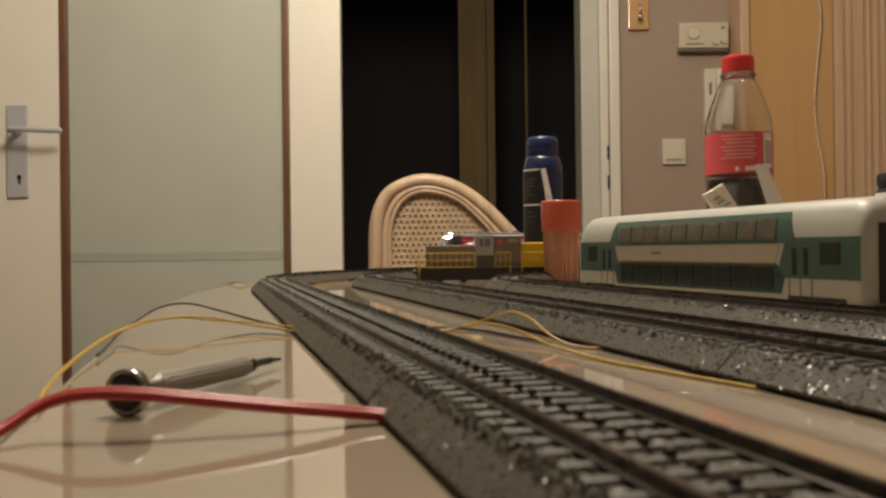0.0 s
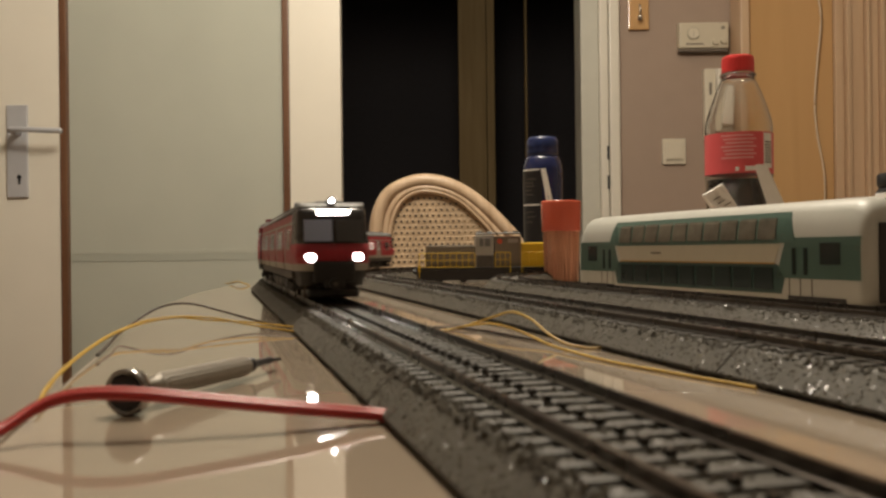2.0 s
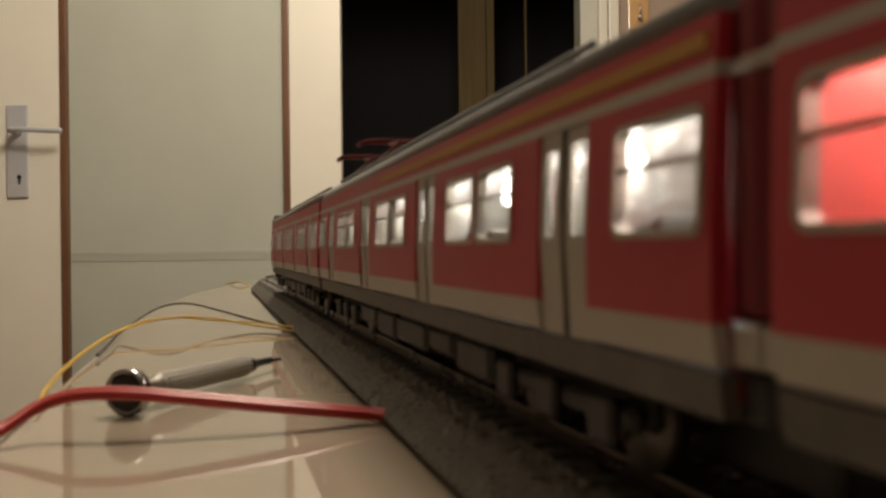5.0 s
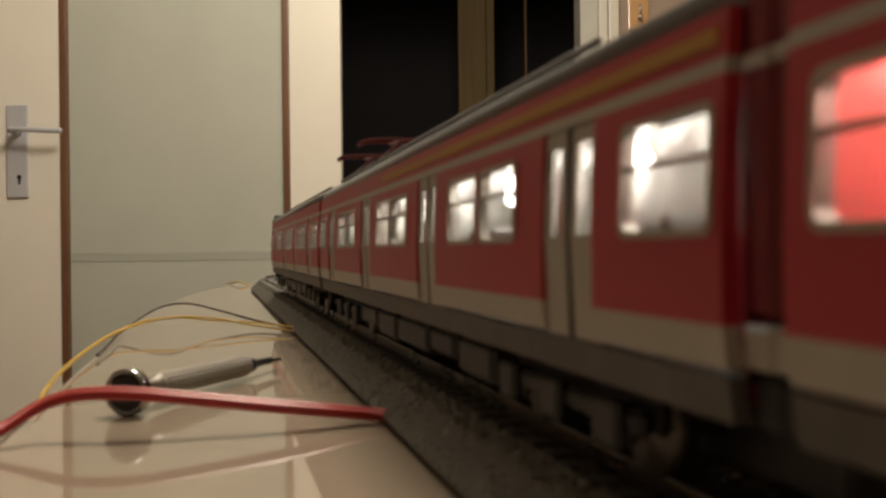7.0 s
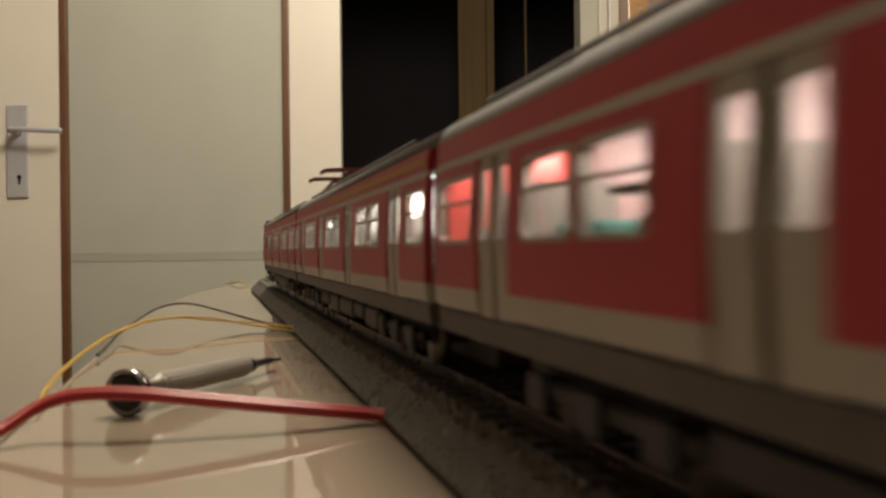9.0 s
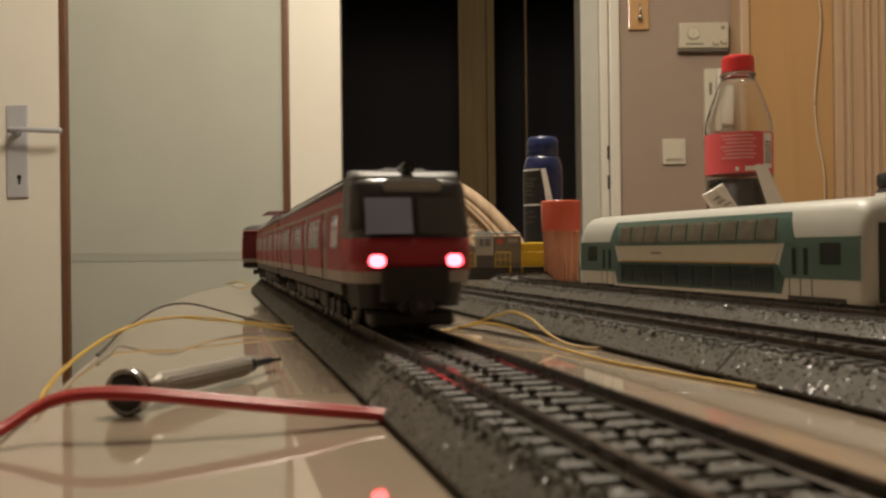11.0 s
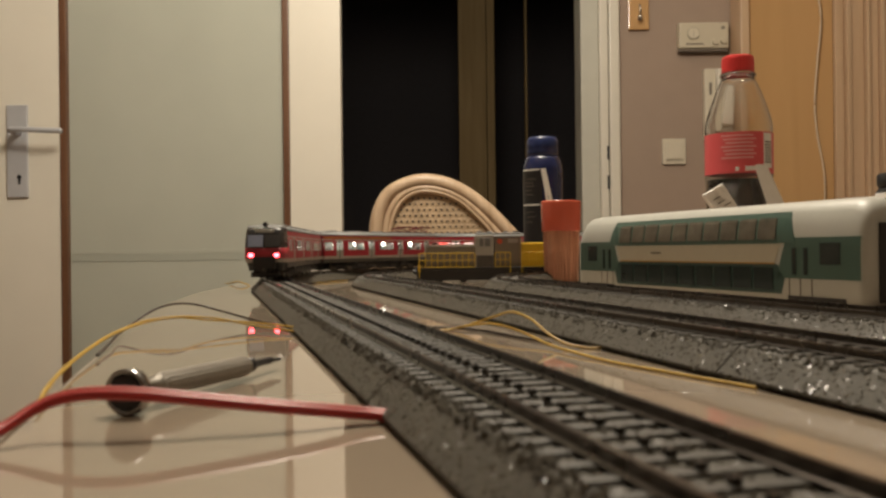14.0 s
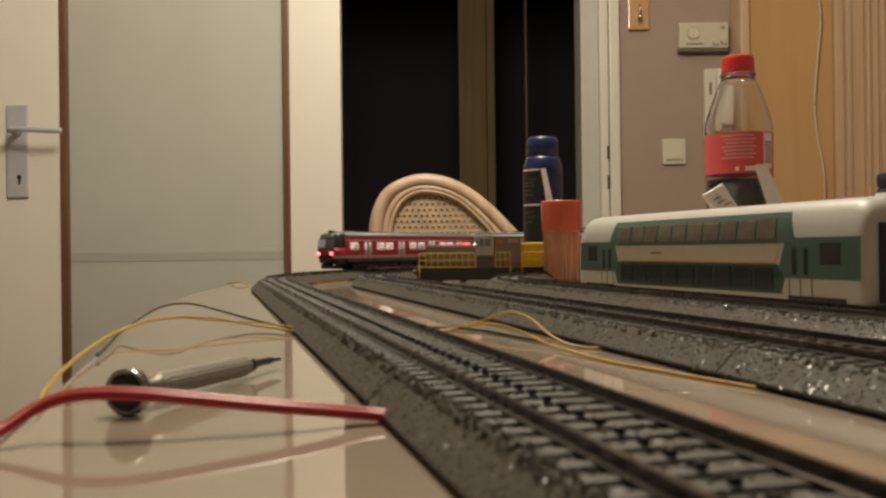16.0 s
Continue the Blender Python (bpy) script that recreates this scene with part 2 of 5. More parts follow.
def cyl(bm, r0, r1, z0, z1, n=24, m=None, cap=True):
    """A round bar or cone along z, placed by m."""
    m = m or Matrix()
    a = [bm.verts.new(m @ Vector((r0 * math.cos(t), r0 * math.sin(t), z0))) for t in [2 * math.pi * i / n for i in range(n)]]
    b = [bm.verts.new(m @ Vector((r1 * math.cos(t), r1 * math.sin(t), z1))) for t in [2 * math.pi * i / n for i in range(n)]]
    for i in range(n):
        bm.faces.new((a[i], a[(i + 1) % n], b[(i + 1) % n], b[i]))
    if cap:
        bm.faces.new(a[::-1])
        bm.faces.new(b)
    return bm


def lathe(bm, profile, n=40):
    """Profile rows (radius, height) turned about z; ends closed."""
    rings = [[bm.verts.new((r * math.cos(2 * math.pi * i / n), r * math.sin(2 * math.pi * i / n), z)) for i in range(n)] for r, z in profile]
    for a, b in zip(rings, rings[1:]):
        for i in range(n):
            bm.faces.new((a[i], a[(i + 1) % n], b[(i + 1) % n], b[i]))
    bm.faces.new(rings[0][::-1])
    bm.faces.new(rings[-1])
    return bm


def sweep(bm, points, section, closed=False, up=Vector((0, 0, 1)), ends=True):
    """A section of (side, up) rows carried along points."""
    rings = []
    k = len(points)
    for i, q in enumerate(points):
        d = (points[(i + 1) % k] - points[i - 1]) if closed else (points[min(i + 1, k - 1)] - points[max(i - 1, 0)])
        d = d.normalized()
        side = d.cross(up).normalized()
        nu = side.cross(d)
        rings.append([bm.verts.new(q + side * s + nu * u) for s, u in section])
    m = len(section)
    pairs = list(zip(rings, rings[1:])) + ([(rings[-1], rings[0])] if closed else [])
    for a, b in pairs:
        for i in range(m):
            bm.faces.new((a[i], a[(i + 1) % m], b[(i + 1) % m], b[i]))
    if ends and not closed:
        bm.faces.new(rings[0][::-1])
        bm.faces.new(rings[-1])
    return bm


def ring(r, n=8):
    return [(r * math.cos(2 * math.pi * i / n), r * math.sin(2 * math.pi * i / n)) for i in range(n)]


def spline(keys, steps=10):
    """A smooth curve through the key points."""
    keys = [Vector(q) for q in keys]
    out = []
    for i in range(len(keys) - 1):
        p0, p1, p2, p3 = keys[max(i - 1, 0)], keys[i], keys[i + 1], keys[min(i + 2, len(keys) - 1)]
        for j in range(steps):
            t = j / steps
            out.append(0.5 * ((2 * p1) + (p2 - p0) * t + (2 * p0 - 5 * p1 + 4 * p2 - p3) * t * t + (3 * p1 - p0 - 3 * p2 + p3) * t ** 3))
    return out + [keys[-1]]


ROOM = pose(0, 0, 0, 0, 0, TURN)


def in_room(u, v, z, rz=0.0):
    return ROOM @ pose(u, v, z, 0, 0, rz)


def setting(name, bm, material, label, m=None):
    ob = part(name, bm, material, None, label)
    ob.matrix_basis = m or Matrix()
    return tagged(ob, label, "", "", "structure")


# ---------------------------------------------------------------- the room
def build_room():
    setting("floor", box(bmesh.new(), -2.6, 2.6, -2.2, 6.0, -0.1, 0.0), M_FLOOR, "brown wooden floor of the dining room", ROOM)
    setting("ceiling", box(bmesh.new(), -2.6, 2.6, -2.2, 6.0, 2.55, 2.65), M_CEIL, "plain white ceiling", ROOM)
    # south, west and east walls are unseen, added pale to bounce fill light
    setting("unseen_wall_south", box(bmesh.new(), -2.6, 2.6, -2.3, -2.2, 0, 2.55), M_WALL, "unseen taupe wall, added to bounce light", ROOM)
    setting("unseen_wall_west", box(bmesh.new(), -2.7, -2.6, -2.2, 6.0, 0, 2.55), M_BOUNCEWALL, "unseen beige wall, added to bounce fill light", ROOM)
    setting("unseen_wall_east", box(bmesh.new(), 2.6, 2.7, -2.2, 6.0, 0, 2.55), M_BOUNCEWALL, "unseen beige wall, added to bounce fill light", ROOM)
    setting("wall_left_of_hall", box(bmesh.new(), -2.6, -0.50, 3.0, 3.12, 0, 2.55), M_WALL, "taupe painted wall behind the glazed door", ROOM)
    setting("wall_north", box(bmesh.new(), 0.589, 2.6, 3.0, 3.12, 0, 2.55), M_WALL, "taupe painted wall with switches", ROOM)
    setting("wall_over_doorway", box(bmesh.new(), -0.50, 0.589, 3.0, 3.12, 2.1, 2.55), M_WALL, "taupe painted wall over the doorway", ROOM)
    setting("wall_hall", box(bmesh.new(), -2.6, 2.6, 5.9, 6.0, 0, 2.55), M_HALL, "far hall wall, coloured near black for the unlit hall", ROOM)


def build_doorway():
    d = empty("doorway", in_room(0, 0, 0), "grey-white painted door frame of the dark open doorway", "door frame", "", "structure")
    part("jamb", box(bmesh.new(), 0.464, 0.524, 2.99, 3.13, 0, 2.06, 0.004), M_JAMB, d)
    part("stop", box(bmesh.new(), 0.524, 0.552, 2.975, 3.12, 0, 2.06, 0.004), M_WHITE, d)
    part("casing", box(bmesh.new(), 0.554, 0.589, 2.965, 2.998, 0, 2.1, 0.006), M_WHITE, d)
    part("casing", box(bmesh.new(), -0.50, 0.589, 2.965, 2.998, 2.06, 2.12, 0.006), M_WHITE, d)
    part("strike_plate", box(bmesh.new(), 0.5455, 0.5515, 2.968, 2.9745, 1.075, 1.118), M_BLACK, d, "dark latch slot")
    part("strike_plate", box(bmesh.new(), 0.5455, 0.5515, 2.968, 2.9745, 0.978, 1.022), M_BLACK, d, "dark bolt slot")
    h = empty("hall_door_post", in_room(0.164, 4.2, 0), "dim oak post standing in the dark hall", "post", "", "structure")
    part("post", box(bmesh.new(), -0.083, 0.045, -0.03, 0.03, 0, 2.5, 0.004), M_HALLPOST, h)
    part("post", box(bmesh.new(), 0.047, 0.083, -0.045, 0.03, 0, 2.5, 0.004), M_HALLPOST, h)
    part("post", box(bmesh.new(), 0.225, 0.235, -0.03, 0.03, 0, 2.5, 0.002), M_HALLPOST, h)


def build_glazed_door():
    d = empty("door_1", in_room(-0.70, 2.3, 0), "white glazed door with frosted pane and brown beads", "door", "", "structure")
    part("stile", box(bmesh.new(), -0.445, -0.2655, -0.02, 0.02, 0.01, 2.05, 0.003), M_WHITE, d)
    part("stile", box(bmesh.new(), 0.3150, 0.4457, -0.02, 0.02, 0.01, 2.05, 0.003), M_WHITE, d)
    part("rail", box(bmesh.new(), -0.2655, 0.3150, -0.02, 0.02, 1.93, 2.05, 0.003), M_WHITE, d)
    part("rail", box(bmesh.new(), -0.2655, 0.3150, -0.02, 0.02, 0.01, 0.24, 0.003), M_WHITE, d)
    part("bead", box(bmesh.new(), -0.2655, -0.2475, -0.024, 0.02, 0.24, 1.93, 0.003), M_BEAD, d)
    part("bead", box(bmesh.new(), 0.2985, 0.3150, -0.024, 0.02, 0.24, 1.93, 0.003), M_BEAD, d)
    part("pane", box(bmesh.new(), -0.2475, 0.2985, -0.006, 0.006, 0.24, 1.93), M_FROST, d, "frosted grey-green glass pane")
    part("glazing_bar", box(bmesh.new(), -0.2470, 0.2980, -0.0072, -0.0062, 0.762, 0.781, 0.0004, 1), M_FROSTBAR, d, "grey bar showing in the pane")
    part("glazing_bar", box(bmesh.new(), -0.2470, 0.2980, -0.0072, -0.0062, 0.7815, 0.7905, 0.0004, 1), M_FROST, d, "pale upper lip of the bar")
    h = part("handle_plate", box(bmesh.new(), -0.398, -0.345, -0.028, -0.021, 0.926, 1.160, 0.003, 3), M_ALU, d, "satin aluminium back plate")
    bm = bmesh.new()
    cyl(bm, 0.0095, 0.0085, 0, 0.045, 20, pose(-0.366, -0.028, 1.091, 90))
    pts = spline([(-0.366, -0.070, 1.0915), (-0.358, -0.078, 1.091), (-0.330, -0.082, 1.0905), (-0.285, -0.080, 1.0885), (-0.238, -0.076, 1.087)], 6)
    sweep(bm, pts, ring(0.0068, 12))
    part("lever", bm, M_ALU, h, "round aluminium lever", True)
    bm = bmesh.new()
    cyl(bm, 0.0055, 0.0055, 0, 0.0015, 16, pose(-0.366, -0.0282, 0.978, 90))
    box(bm, -0.3688, -0.3632, -0.0297, -0.0282, 0.960, 0.977)
    part("keyhole", bm, M_BLACK, h)


def build_wall_things():
    t = empty("thermostat", in_room(0.8660, 2.998, 1.476), "cream plastic room thermostat with round dial", "thermostat")
    part("body", box(bmesh.new(), -0.082, 0.082, -0.036, 0, -0.040, 0.045, 0.006, 3), M_CREAM, t)
    # dark grey slab stands in for the shade beneath the cream body
    part("base", box(bmesh.new(), -0.080, 0.080, -0.030, 0, -0.050, -0.0405, 0.003), M_LGREY, t, "dark strip painted for the shaded underside")
    part("dial_ring", cyl(bmesh.new(), 0.0215, 0.0210, 0, 0.003, 28, pose(-0.035, -0.036, 0.008, 90)), M_COACHC, t, "darker ring round the dial")
    part("dial_mark", box(bmesh.new(), -0.0360, -0.0340, -0.0432, -0.0422, -0.004, 0.020), M_COACHC, t)
    part("dial", cyl(bmesh.new(), 0.019, 0.017, 0, 0.006, 28, pose(-0.035, -0.036, 0.008, 90)), M_IVORY, t)
    part("button", cyl(bmesh.new(), 0.011, 0.0095, 0, 0.010, 20, pose(0.036, -0.036, -0.020, 90)), M_CREAM, t)
    part("button", cyl(bmesh.new(), 0.011, 0.0095, 0, 0.010, 20, pose(0.064, -0.036, -0.018, 90)), M_CREAM, t)
    part("display", box(bmesh.new(), 0.058, 0.068, -0.0375, -0.0362, 0.022, 0.031), M_LGREY, t)
    part("slot", box(bmesh.new(), -0.060, 0.0, -0.0372, -0.0362, -0.028, -0.024), M_LGREY, t)
    s = empty("light_switch", in_room(0.771, 2.998, 1.100), "ivory square rocker light switch", "light switch")
    part("plate", box(bmesh.new(), -0.039, 0.039, -0.010, 0, -0.043, 0.043, 0.004, 3), M_IVORY, s)
    part("rocker", box(bmesh.new(), -0.027, 0.027, -0.016, -0.0102, -0.026, 0.030, 0.003), M_IVORY, s)
    # raised strip in duller cream imitates the shadow under the rocker
    part("painted_shadow", box(bmesh.new(), -0.028, 0.028, -0.0125, -0.0103, -0.031, -0.0265), M_COACHC, s)
    i = empty("intercom", in_room(0.918, 2.998, 1.254), "white wall intercom handset", "intercom")
    part("base", box(bmesh.new(), -0.050, 0.050, -0.028, 0, -0.117, 0.117, 0.006, 3), M_IVORY, i)
    part("handset", box(bmesh.new(), -0.016, 0.034, -0.056, -0.0285, -0.100, 0.112, 0.008, 3), M_WHITE, i)
    part("hook_slot", box(bmesh.new(), -0.034, -0.026, -0.0292, -0.0282, 0.030, 0.070), M_LGREY, i)
    k = empty("key_plaque", in_room(0.657, 2.998, 1.585), "small oak key plaque with brass hook", "key rack")
    part("board", box(bmesh.new(), -0.034, 0.034, -0.014, 0, -0.080, 0.14, 0.003), M_VENEER, k)
    bm = bmesh.new()
    sweep(bm, spline([(0, -0.014, 0.0), (0, -0.035, -0.004), (0, -0.040, -0.030), (0, -0.030, -0.044), (0, -0.020, -0.036)], 6), ring(0.003, 8))
    part("hook", bm, M_CHROME, k, "", True)
    part("ball", lathe(bmesh.new(), [(0.002, -0.056), (0.008, -0.050), (0.009, -0.044), (0.005, -0.036)], 16), M_CHROME, k, "shiny metal ball", True).location = (0, -0.030, 0)
    w = empty("wooden_door", in_room(0, 2.9, 0), "honey-coloured veneered door in a moulded oak frame", "door")
    part("leaf", box(bmesh.new(), 0.990, 1.262, 0, 0.04, 0.01, 2.08, 0.002), M_VENEER, w)
    part("casing", box(bmesh.new(), 0.960, 0.9885, -0.02, 0.09, 0, 2.14, 0.005), M_CASING, w)
    x = 1.2635
    for k2, (wd, out) in enumerate(((0.030, -0.012), (0.018, -0.030), (0.042, -0.022), (0.014, -0.04), (0.030, -0.028), (0.016, -0.045), (0.05, -0.03))):
        part("moulding", box(bmesh.new(), x, x + wd - 0.001, out, 0.09, 0, 2.14, 0.004), M_CASING, w)
        x += wd
    c = empty("hanging_flex", in_room(0, 2.88, 0), "thin white cable hanging down the wooden door", "cable")
    bm = bmesh.new()
    sweep(bm, spline([(1.20, 0, 1.72), (1.207, 0, 1.60), (1.216, 0, 1.50), (1.203, 0, 1.37), (1.193, 0, 1.24), (1.200, 0, 1.14), (1.220, 0, 1.02), (1.222, 0, 0.93), (1.215, 0, 0.80)], 8), ring(0.0032, 8))
    part("flex", bm, M_WWHITE, c, "", True)


def build_lamp():
    l = empty("pendant_lamp", pose(LAMP_X, LAMP_Y, 2.55), "bare pendant lamp hanging over the table", "pendant lamp")
    part("rose", cyl(bmesh.new(), 0.05, 0.05, -0.02, 0, 24), M_CEIL, l)
    part("flex", cyl(bmesh.new(), 0.004, 0.004, -0.40, -0.021, 10), M_CEIL, l)
    part("socket", cyl(bmesh.new(), 0.022, 0.018, -0.45, -0.401, 20), M_CEIL, l)


# ---------------------------------------------------------------- the table
def table_ring(bm, grow, z, n=48):
    """Outline of the top: a long straight left side and rounded far and near ends."""
    pts = []
    for i in range(n + 1):
        a = math.pi * i / n
        pts.append((0.416 + (0.445 + grow) * math.cos(a), 0.42 + (1.015 + grow) * math.sin(a)))
    for i in range(n + 1):
        a = math.pi * (1 + i / n)
        pts.append((0.416 + (0.445 + grow) * math.cos(a), -0.62 + (0.60 + grow) * math.sin(a)))
    return [bm.verts.new((x, y, z)) for x, y in pts]


def build_table():
    t = empty("dining_table", pose(0, 0, 0), "oval dining table with a glossy cream top", "table")
    sec = [(0.0060, 0.0), (0.0076, -0.0006), (0.0084, -0.0022), (0.0084, -0.022), (0.006, -0.028), (0.002, -0.03)]
    bm = bmesh.new()
    rings = [table_ring(bm, g, TOP + z) for g, z in sec]
    n = len(rings[0])
    for a, b in zip(rings, rings[1:]):
        for i in range(n):
            bm.faces.new((a[i], b[i], b[(i + 1) % n], a[(i + 1) % n]))
    bm.faces.new(rings[0])
    bm.faces.new(rings[-1][::-1])
    part("tabletop", bm, M_TABLE, t)
    for x, y in ((0.2, -0.75), (0.63, -0.75), (0.2, 0.95), (0.63, 0.95)):
        part("leg", cyl(bmesh.new(), 0.02, 0.03, 0, TOP - 0.03, 20, pose(x, y, 0)), M_TABLE_EDGE, t)


# ---------------------------------------------------------------- the tracks
RAIL_Z = 0.0103
PATHS = {
    "outer": (0.0498, -0.36, 0.745, 0.4375),
    "middle": (0.1375, -0.36, 0.760, 0.360),
    "inner": (0.2150, -0.36, 0.600, 0.2825),
}


def on_path(key, s):
    """Place and heading (radians to the right of +y) at the distance s along a track."""
    x, s_first, s_bend, r = PATHS[key]
    if s < s_bend:
        return Vector((x, s, 0)), 0.0
    a = (s - s_bend) / r
    if a < math.pi:
        return Vector((x + r * (1 - math.cos(a)), s_bend + r * math.sin(a), 0)), a
    return Vector((x + 2 * r, s_bend - (s - s_bend - math.pi * r), 0)), math.pi


BED = [(-0.0176, 0.0), (-0.0176, 0.0012), (-0.0200, 0.0012), (-0.0199, 0.0018), (-0.0146, 0.0068), (-0.0139, 0.0075), (-0.0130, 0.0079), (0.0130, 0.0079), (0.0139, 0.0075), (0.0146, 0.0068), (0.0199, 0.0018), (0.0200, 0.0012), (0.0176, 0.0012), (0.0176, 0.0)]
RAIL = [(-0.00085, 0.0), (-0.00085, 0.0004), (-0.0003, 0.0007), (-0.00045, 0.0019), (-0.00045, 0.0023), (0.00045, 0.0023), (0.00045, 0.0019), (0.0003, 0.0007), (0.00085, 0.0004), (0.00085, 0.0)]


def sleeper_mesh():
    bm = bmesh.new()
    box(bm, -0.0135, 0.0135, -0.00130, 0.00130, 0.0070, 0.0085, 0.0005, 2)
    me = bpy.data.meshes.new("sleeper")
    bm.to_mesh(me)
    bm.free()
    me.materials.append(M_SLEEPER)
    return me


SLEEPER = sleeper_mesh()


def stone(bm, c, r, rng):
    """One small lump of gravel: a lopsided octahedron."""
    vs = []
    for d in ((1, 0, 0), (-1, 0, 0), (0, 1, 0), (0, -1, 0), (0, 0, 1), (0, 0, -0.6)):
        k = r * rng.uniform(0.6, 1.25)
        vs.append(bm.verts.new(c + Vector(d) * k + Vector((rng.uniform(-1, 1), rng.uniform(-1, 1), 0)) * r * 0.3))
    for a, b, e in ((0, 2, 4), (2, 1, 4), (1, 3, 4), (3, 0, 4), (2, 0, 5), (1, 2, 5), (3, 1, 5), (0, 3, 5)):
        bm.faces.new((vs[a], vs[b], vs[e]))


def track_section(key, s0, s1, gravel, curved):
    o, a = on_path(key, s0)
    m = pose(o.x, o.y, TOP, 0, 0, -math.degrees(a))
    inv = pose(o.x, o.y, 0, 0, 0, -math.degrees(a)).inverted()
    word = "curved" if curved else "straight"
    t = empty("track_section", m, word + " model railway track on moulded grey ballast", "model track", "railway track on the table")
    gap = 0.0004
    k = 14 if curved else 2
    pts = [inv @ on_path(key, s0 + gap + (s1 - s0 - 2 * gap) * i / k)[0] for i in range(k + 1)]
    part("ballast_bed", sweep(bmesh.new(), pts, BED), M_BALLAST, t)
    for side in (-0.0087, 0.0087):
        part("rail", sweep(bmesh.new(), pts, [(x + side, z + 0.0084) for x, z in RAIL]), M_RAIL, t)
    step = 0.00655
    n = max(1, round((s1 - s0) / step))
    studs = bmesh.new()
    for i in range(n):
        q, h = on_path(key, s0 + (i + 0.5) * (s1 - s0) / n)
        mm = inv @ pose(q.x, q.y, 0, 0, 0, -math.degrees(h))
        ob = new("sleeper", SLEEPER)
        ob.parent = t
        ob.matrix_basis = mm
        box(studs, *[v for v in (mm.translation.x - 0.0006, mm.translation.x + 0.0006, mm.translation.y - 0.0006, mm.translation.y + 0.0006)], 0.0086, 0.0094)
    tagged(part("contact_studs", studs, M_STUD, t), kind="stuff")
    if gravel:
        rng = random.Random(int(s0 * 1000) + len(key))
        bm = bmesh.new()
        for i in range(int((s1 - s0) * gravel)):
            q, h = on_path(key, rng.uniform(s0 + 0.001, s1 - 0.001))
            kind = rng.random()
            if kind < 0.38:
                off = rng.choice((-1, 1)) * rng.uniform(0.0122, 0.0148)
            elif kind < 0.68:
                off = rng.uniform(-0.0118, 0.0118)
            else:
                if rng.random() > 0.28:
                    continue
                off = rng.choice((-1, 1)) * rng.uniform(0.0146, 0.0196)
            if abs(abs(off) - 0.0087) < 0.0012:
                continue
            r = abs(off)
            z = 0.0079 if r < 0.0130 else 0.0079 - (r - 0.0130) * 0.69 if r < 0.0146 else 0.0068 - (r - 0.0146) * 0.95
            c = inv @ (q + Vector((math.cos(h), -math.sin(h), 0)) * off)
            stone(bm, Vector((c.x, c.y, max(z, 0.0020))), rng.uniform(0.0005, 0.0009) if r < 0.0148 else rng.uniform(0.00022, 0.00042), rng)
        tagged(part("gravel", bm, M_STONE, t), kind="stuff")
    return t


def build_tracks():
    for key, straight, curve in (("outer", 0.1883, 0.229), ("middle", 0.1883, 0.1885), ("inner", 0.1883, 0.148)):
        x, s0, bend, r = PATHS[key]
        s = bend
        while s > -0.18:
            s -= straight
            near = s < 0.45
            track_section(key, s, s + straight, 14000 if near and key == "outer" else 8000 if near else 3500, False)
        for i in range(6 if key == "outer" else 4):
            track_section(key, bend + i * curve, bend + (i + 1) * curve, 1500 if i < 2 else 0, True)


# ---------------------------------------------------------------- the red train
HALF_W = 0.0170


def lean(ob):
    """Sides tuck in above the waist and below the sill."""
    for v in ob.data.vertices:
        z = v.co.z
        k = 1 - 0.055 * max(0, (z - 0.023) / 0.016) ** 1.5 - 0.05 * max(0, (0.0165 - z) / 0.0065)
        v.co.y *= k
    return ob


def pierced(bm, x0, x1, z0, z1, y0, y1, holes):
    """One connected slab between y0 and y1 with rectangular holes (a, b, c, d) cut through."""
    clip = lambda v, lo, hi: min(max(v, lo), hi)
    xs = sorted({x0, x1, *[round(clip(v, x0, x1), 6) for h in holes for v in h[:2]]})
    zs = sorted({z0, z1, *[round(clip(v, z0, z1), 6) for h in holes for v in h[2:]]})
    solid = {}
    for i in range(len(xs) - 1):
        for k in range(len(zs) - 1):
            mx, mz = (xs[i] + xs[i + 1]) / 2, (zs[k] + zs[k + 1]) / 2
            solid[i, k] = not any(h[0] < mx < h[1] and h[2] < mz < h[3] for h in holes)
    made = {}

    def v(i, k, y):
        if (i, k, y) not in made:
            made[i, k, y] = bm.verts.new((xs[i], y, zs[k]))
        return made[i, k, y]

    for (i, k), full in solid.items():
        if not full:
            continue
        bm.faces.new((v(i, k, y0), v(i + 1, k, y0), v(i + 1, k + 1, y0), v(i, k + 1, y0)))
        bm.faces.new((v(i, k, y1), v(i, k + 1, y1), v(i + 1, k + 1, y1), v(i + 1, k, y1)))
        for di, dk, a, b in ((-1, 0, (i, k), (i, k + 1)), (1, 0, (i + 1, k + 1), (i + 1, k)), (0, -1, (i + 1, k), (i, k)), (0, 1, (i, k + 1), (i + 1, k + 1))):
            if not solid.get((i + di, k + dk), False):
                bm.faces.new((v(*a, y0), v(*b, y0), v(*b, y1), v(*a, y1)))
    return bm


def rounded(a, b, lo, hi, r, n=4):
    """Outline of a rectangle with round corners, as (x, z) pairs."""
    out = []
    for cx, cz, start in ((b - r, hi - r, 0), (a + r, hi - r, 90), (a + r, lo + r, 180), (b - r, lo + r, 270)):
        for i in range(n + 1):
            t = radians(start + 90 * i / n)
            out.append((cx + r * math.cos(t), cz + r * math.sin(t)))
    return out


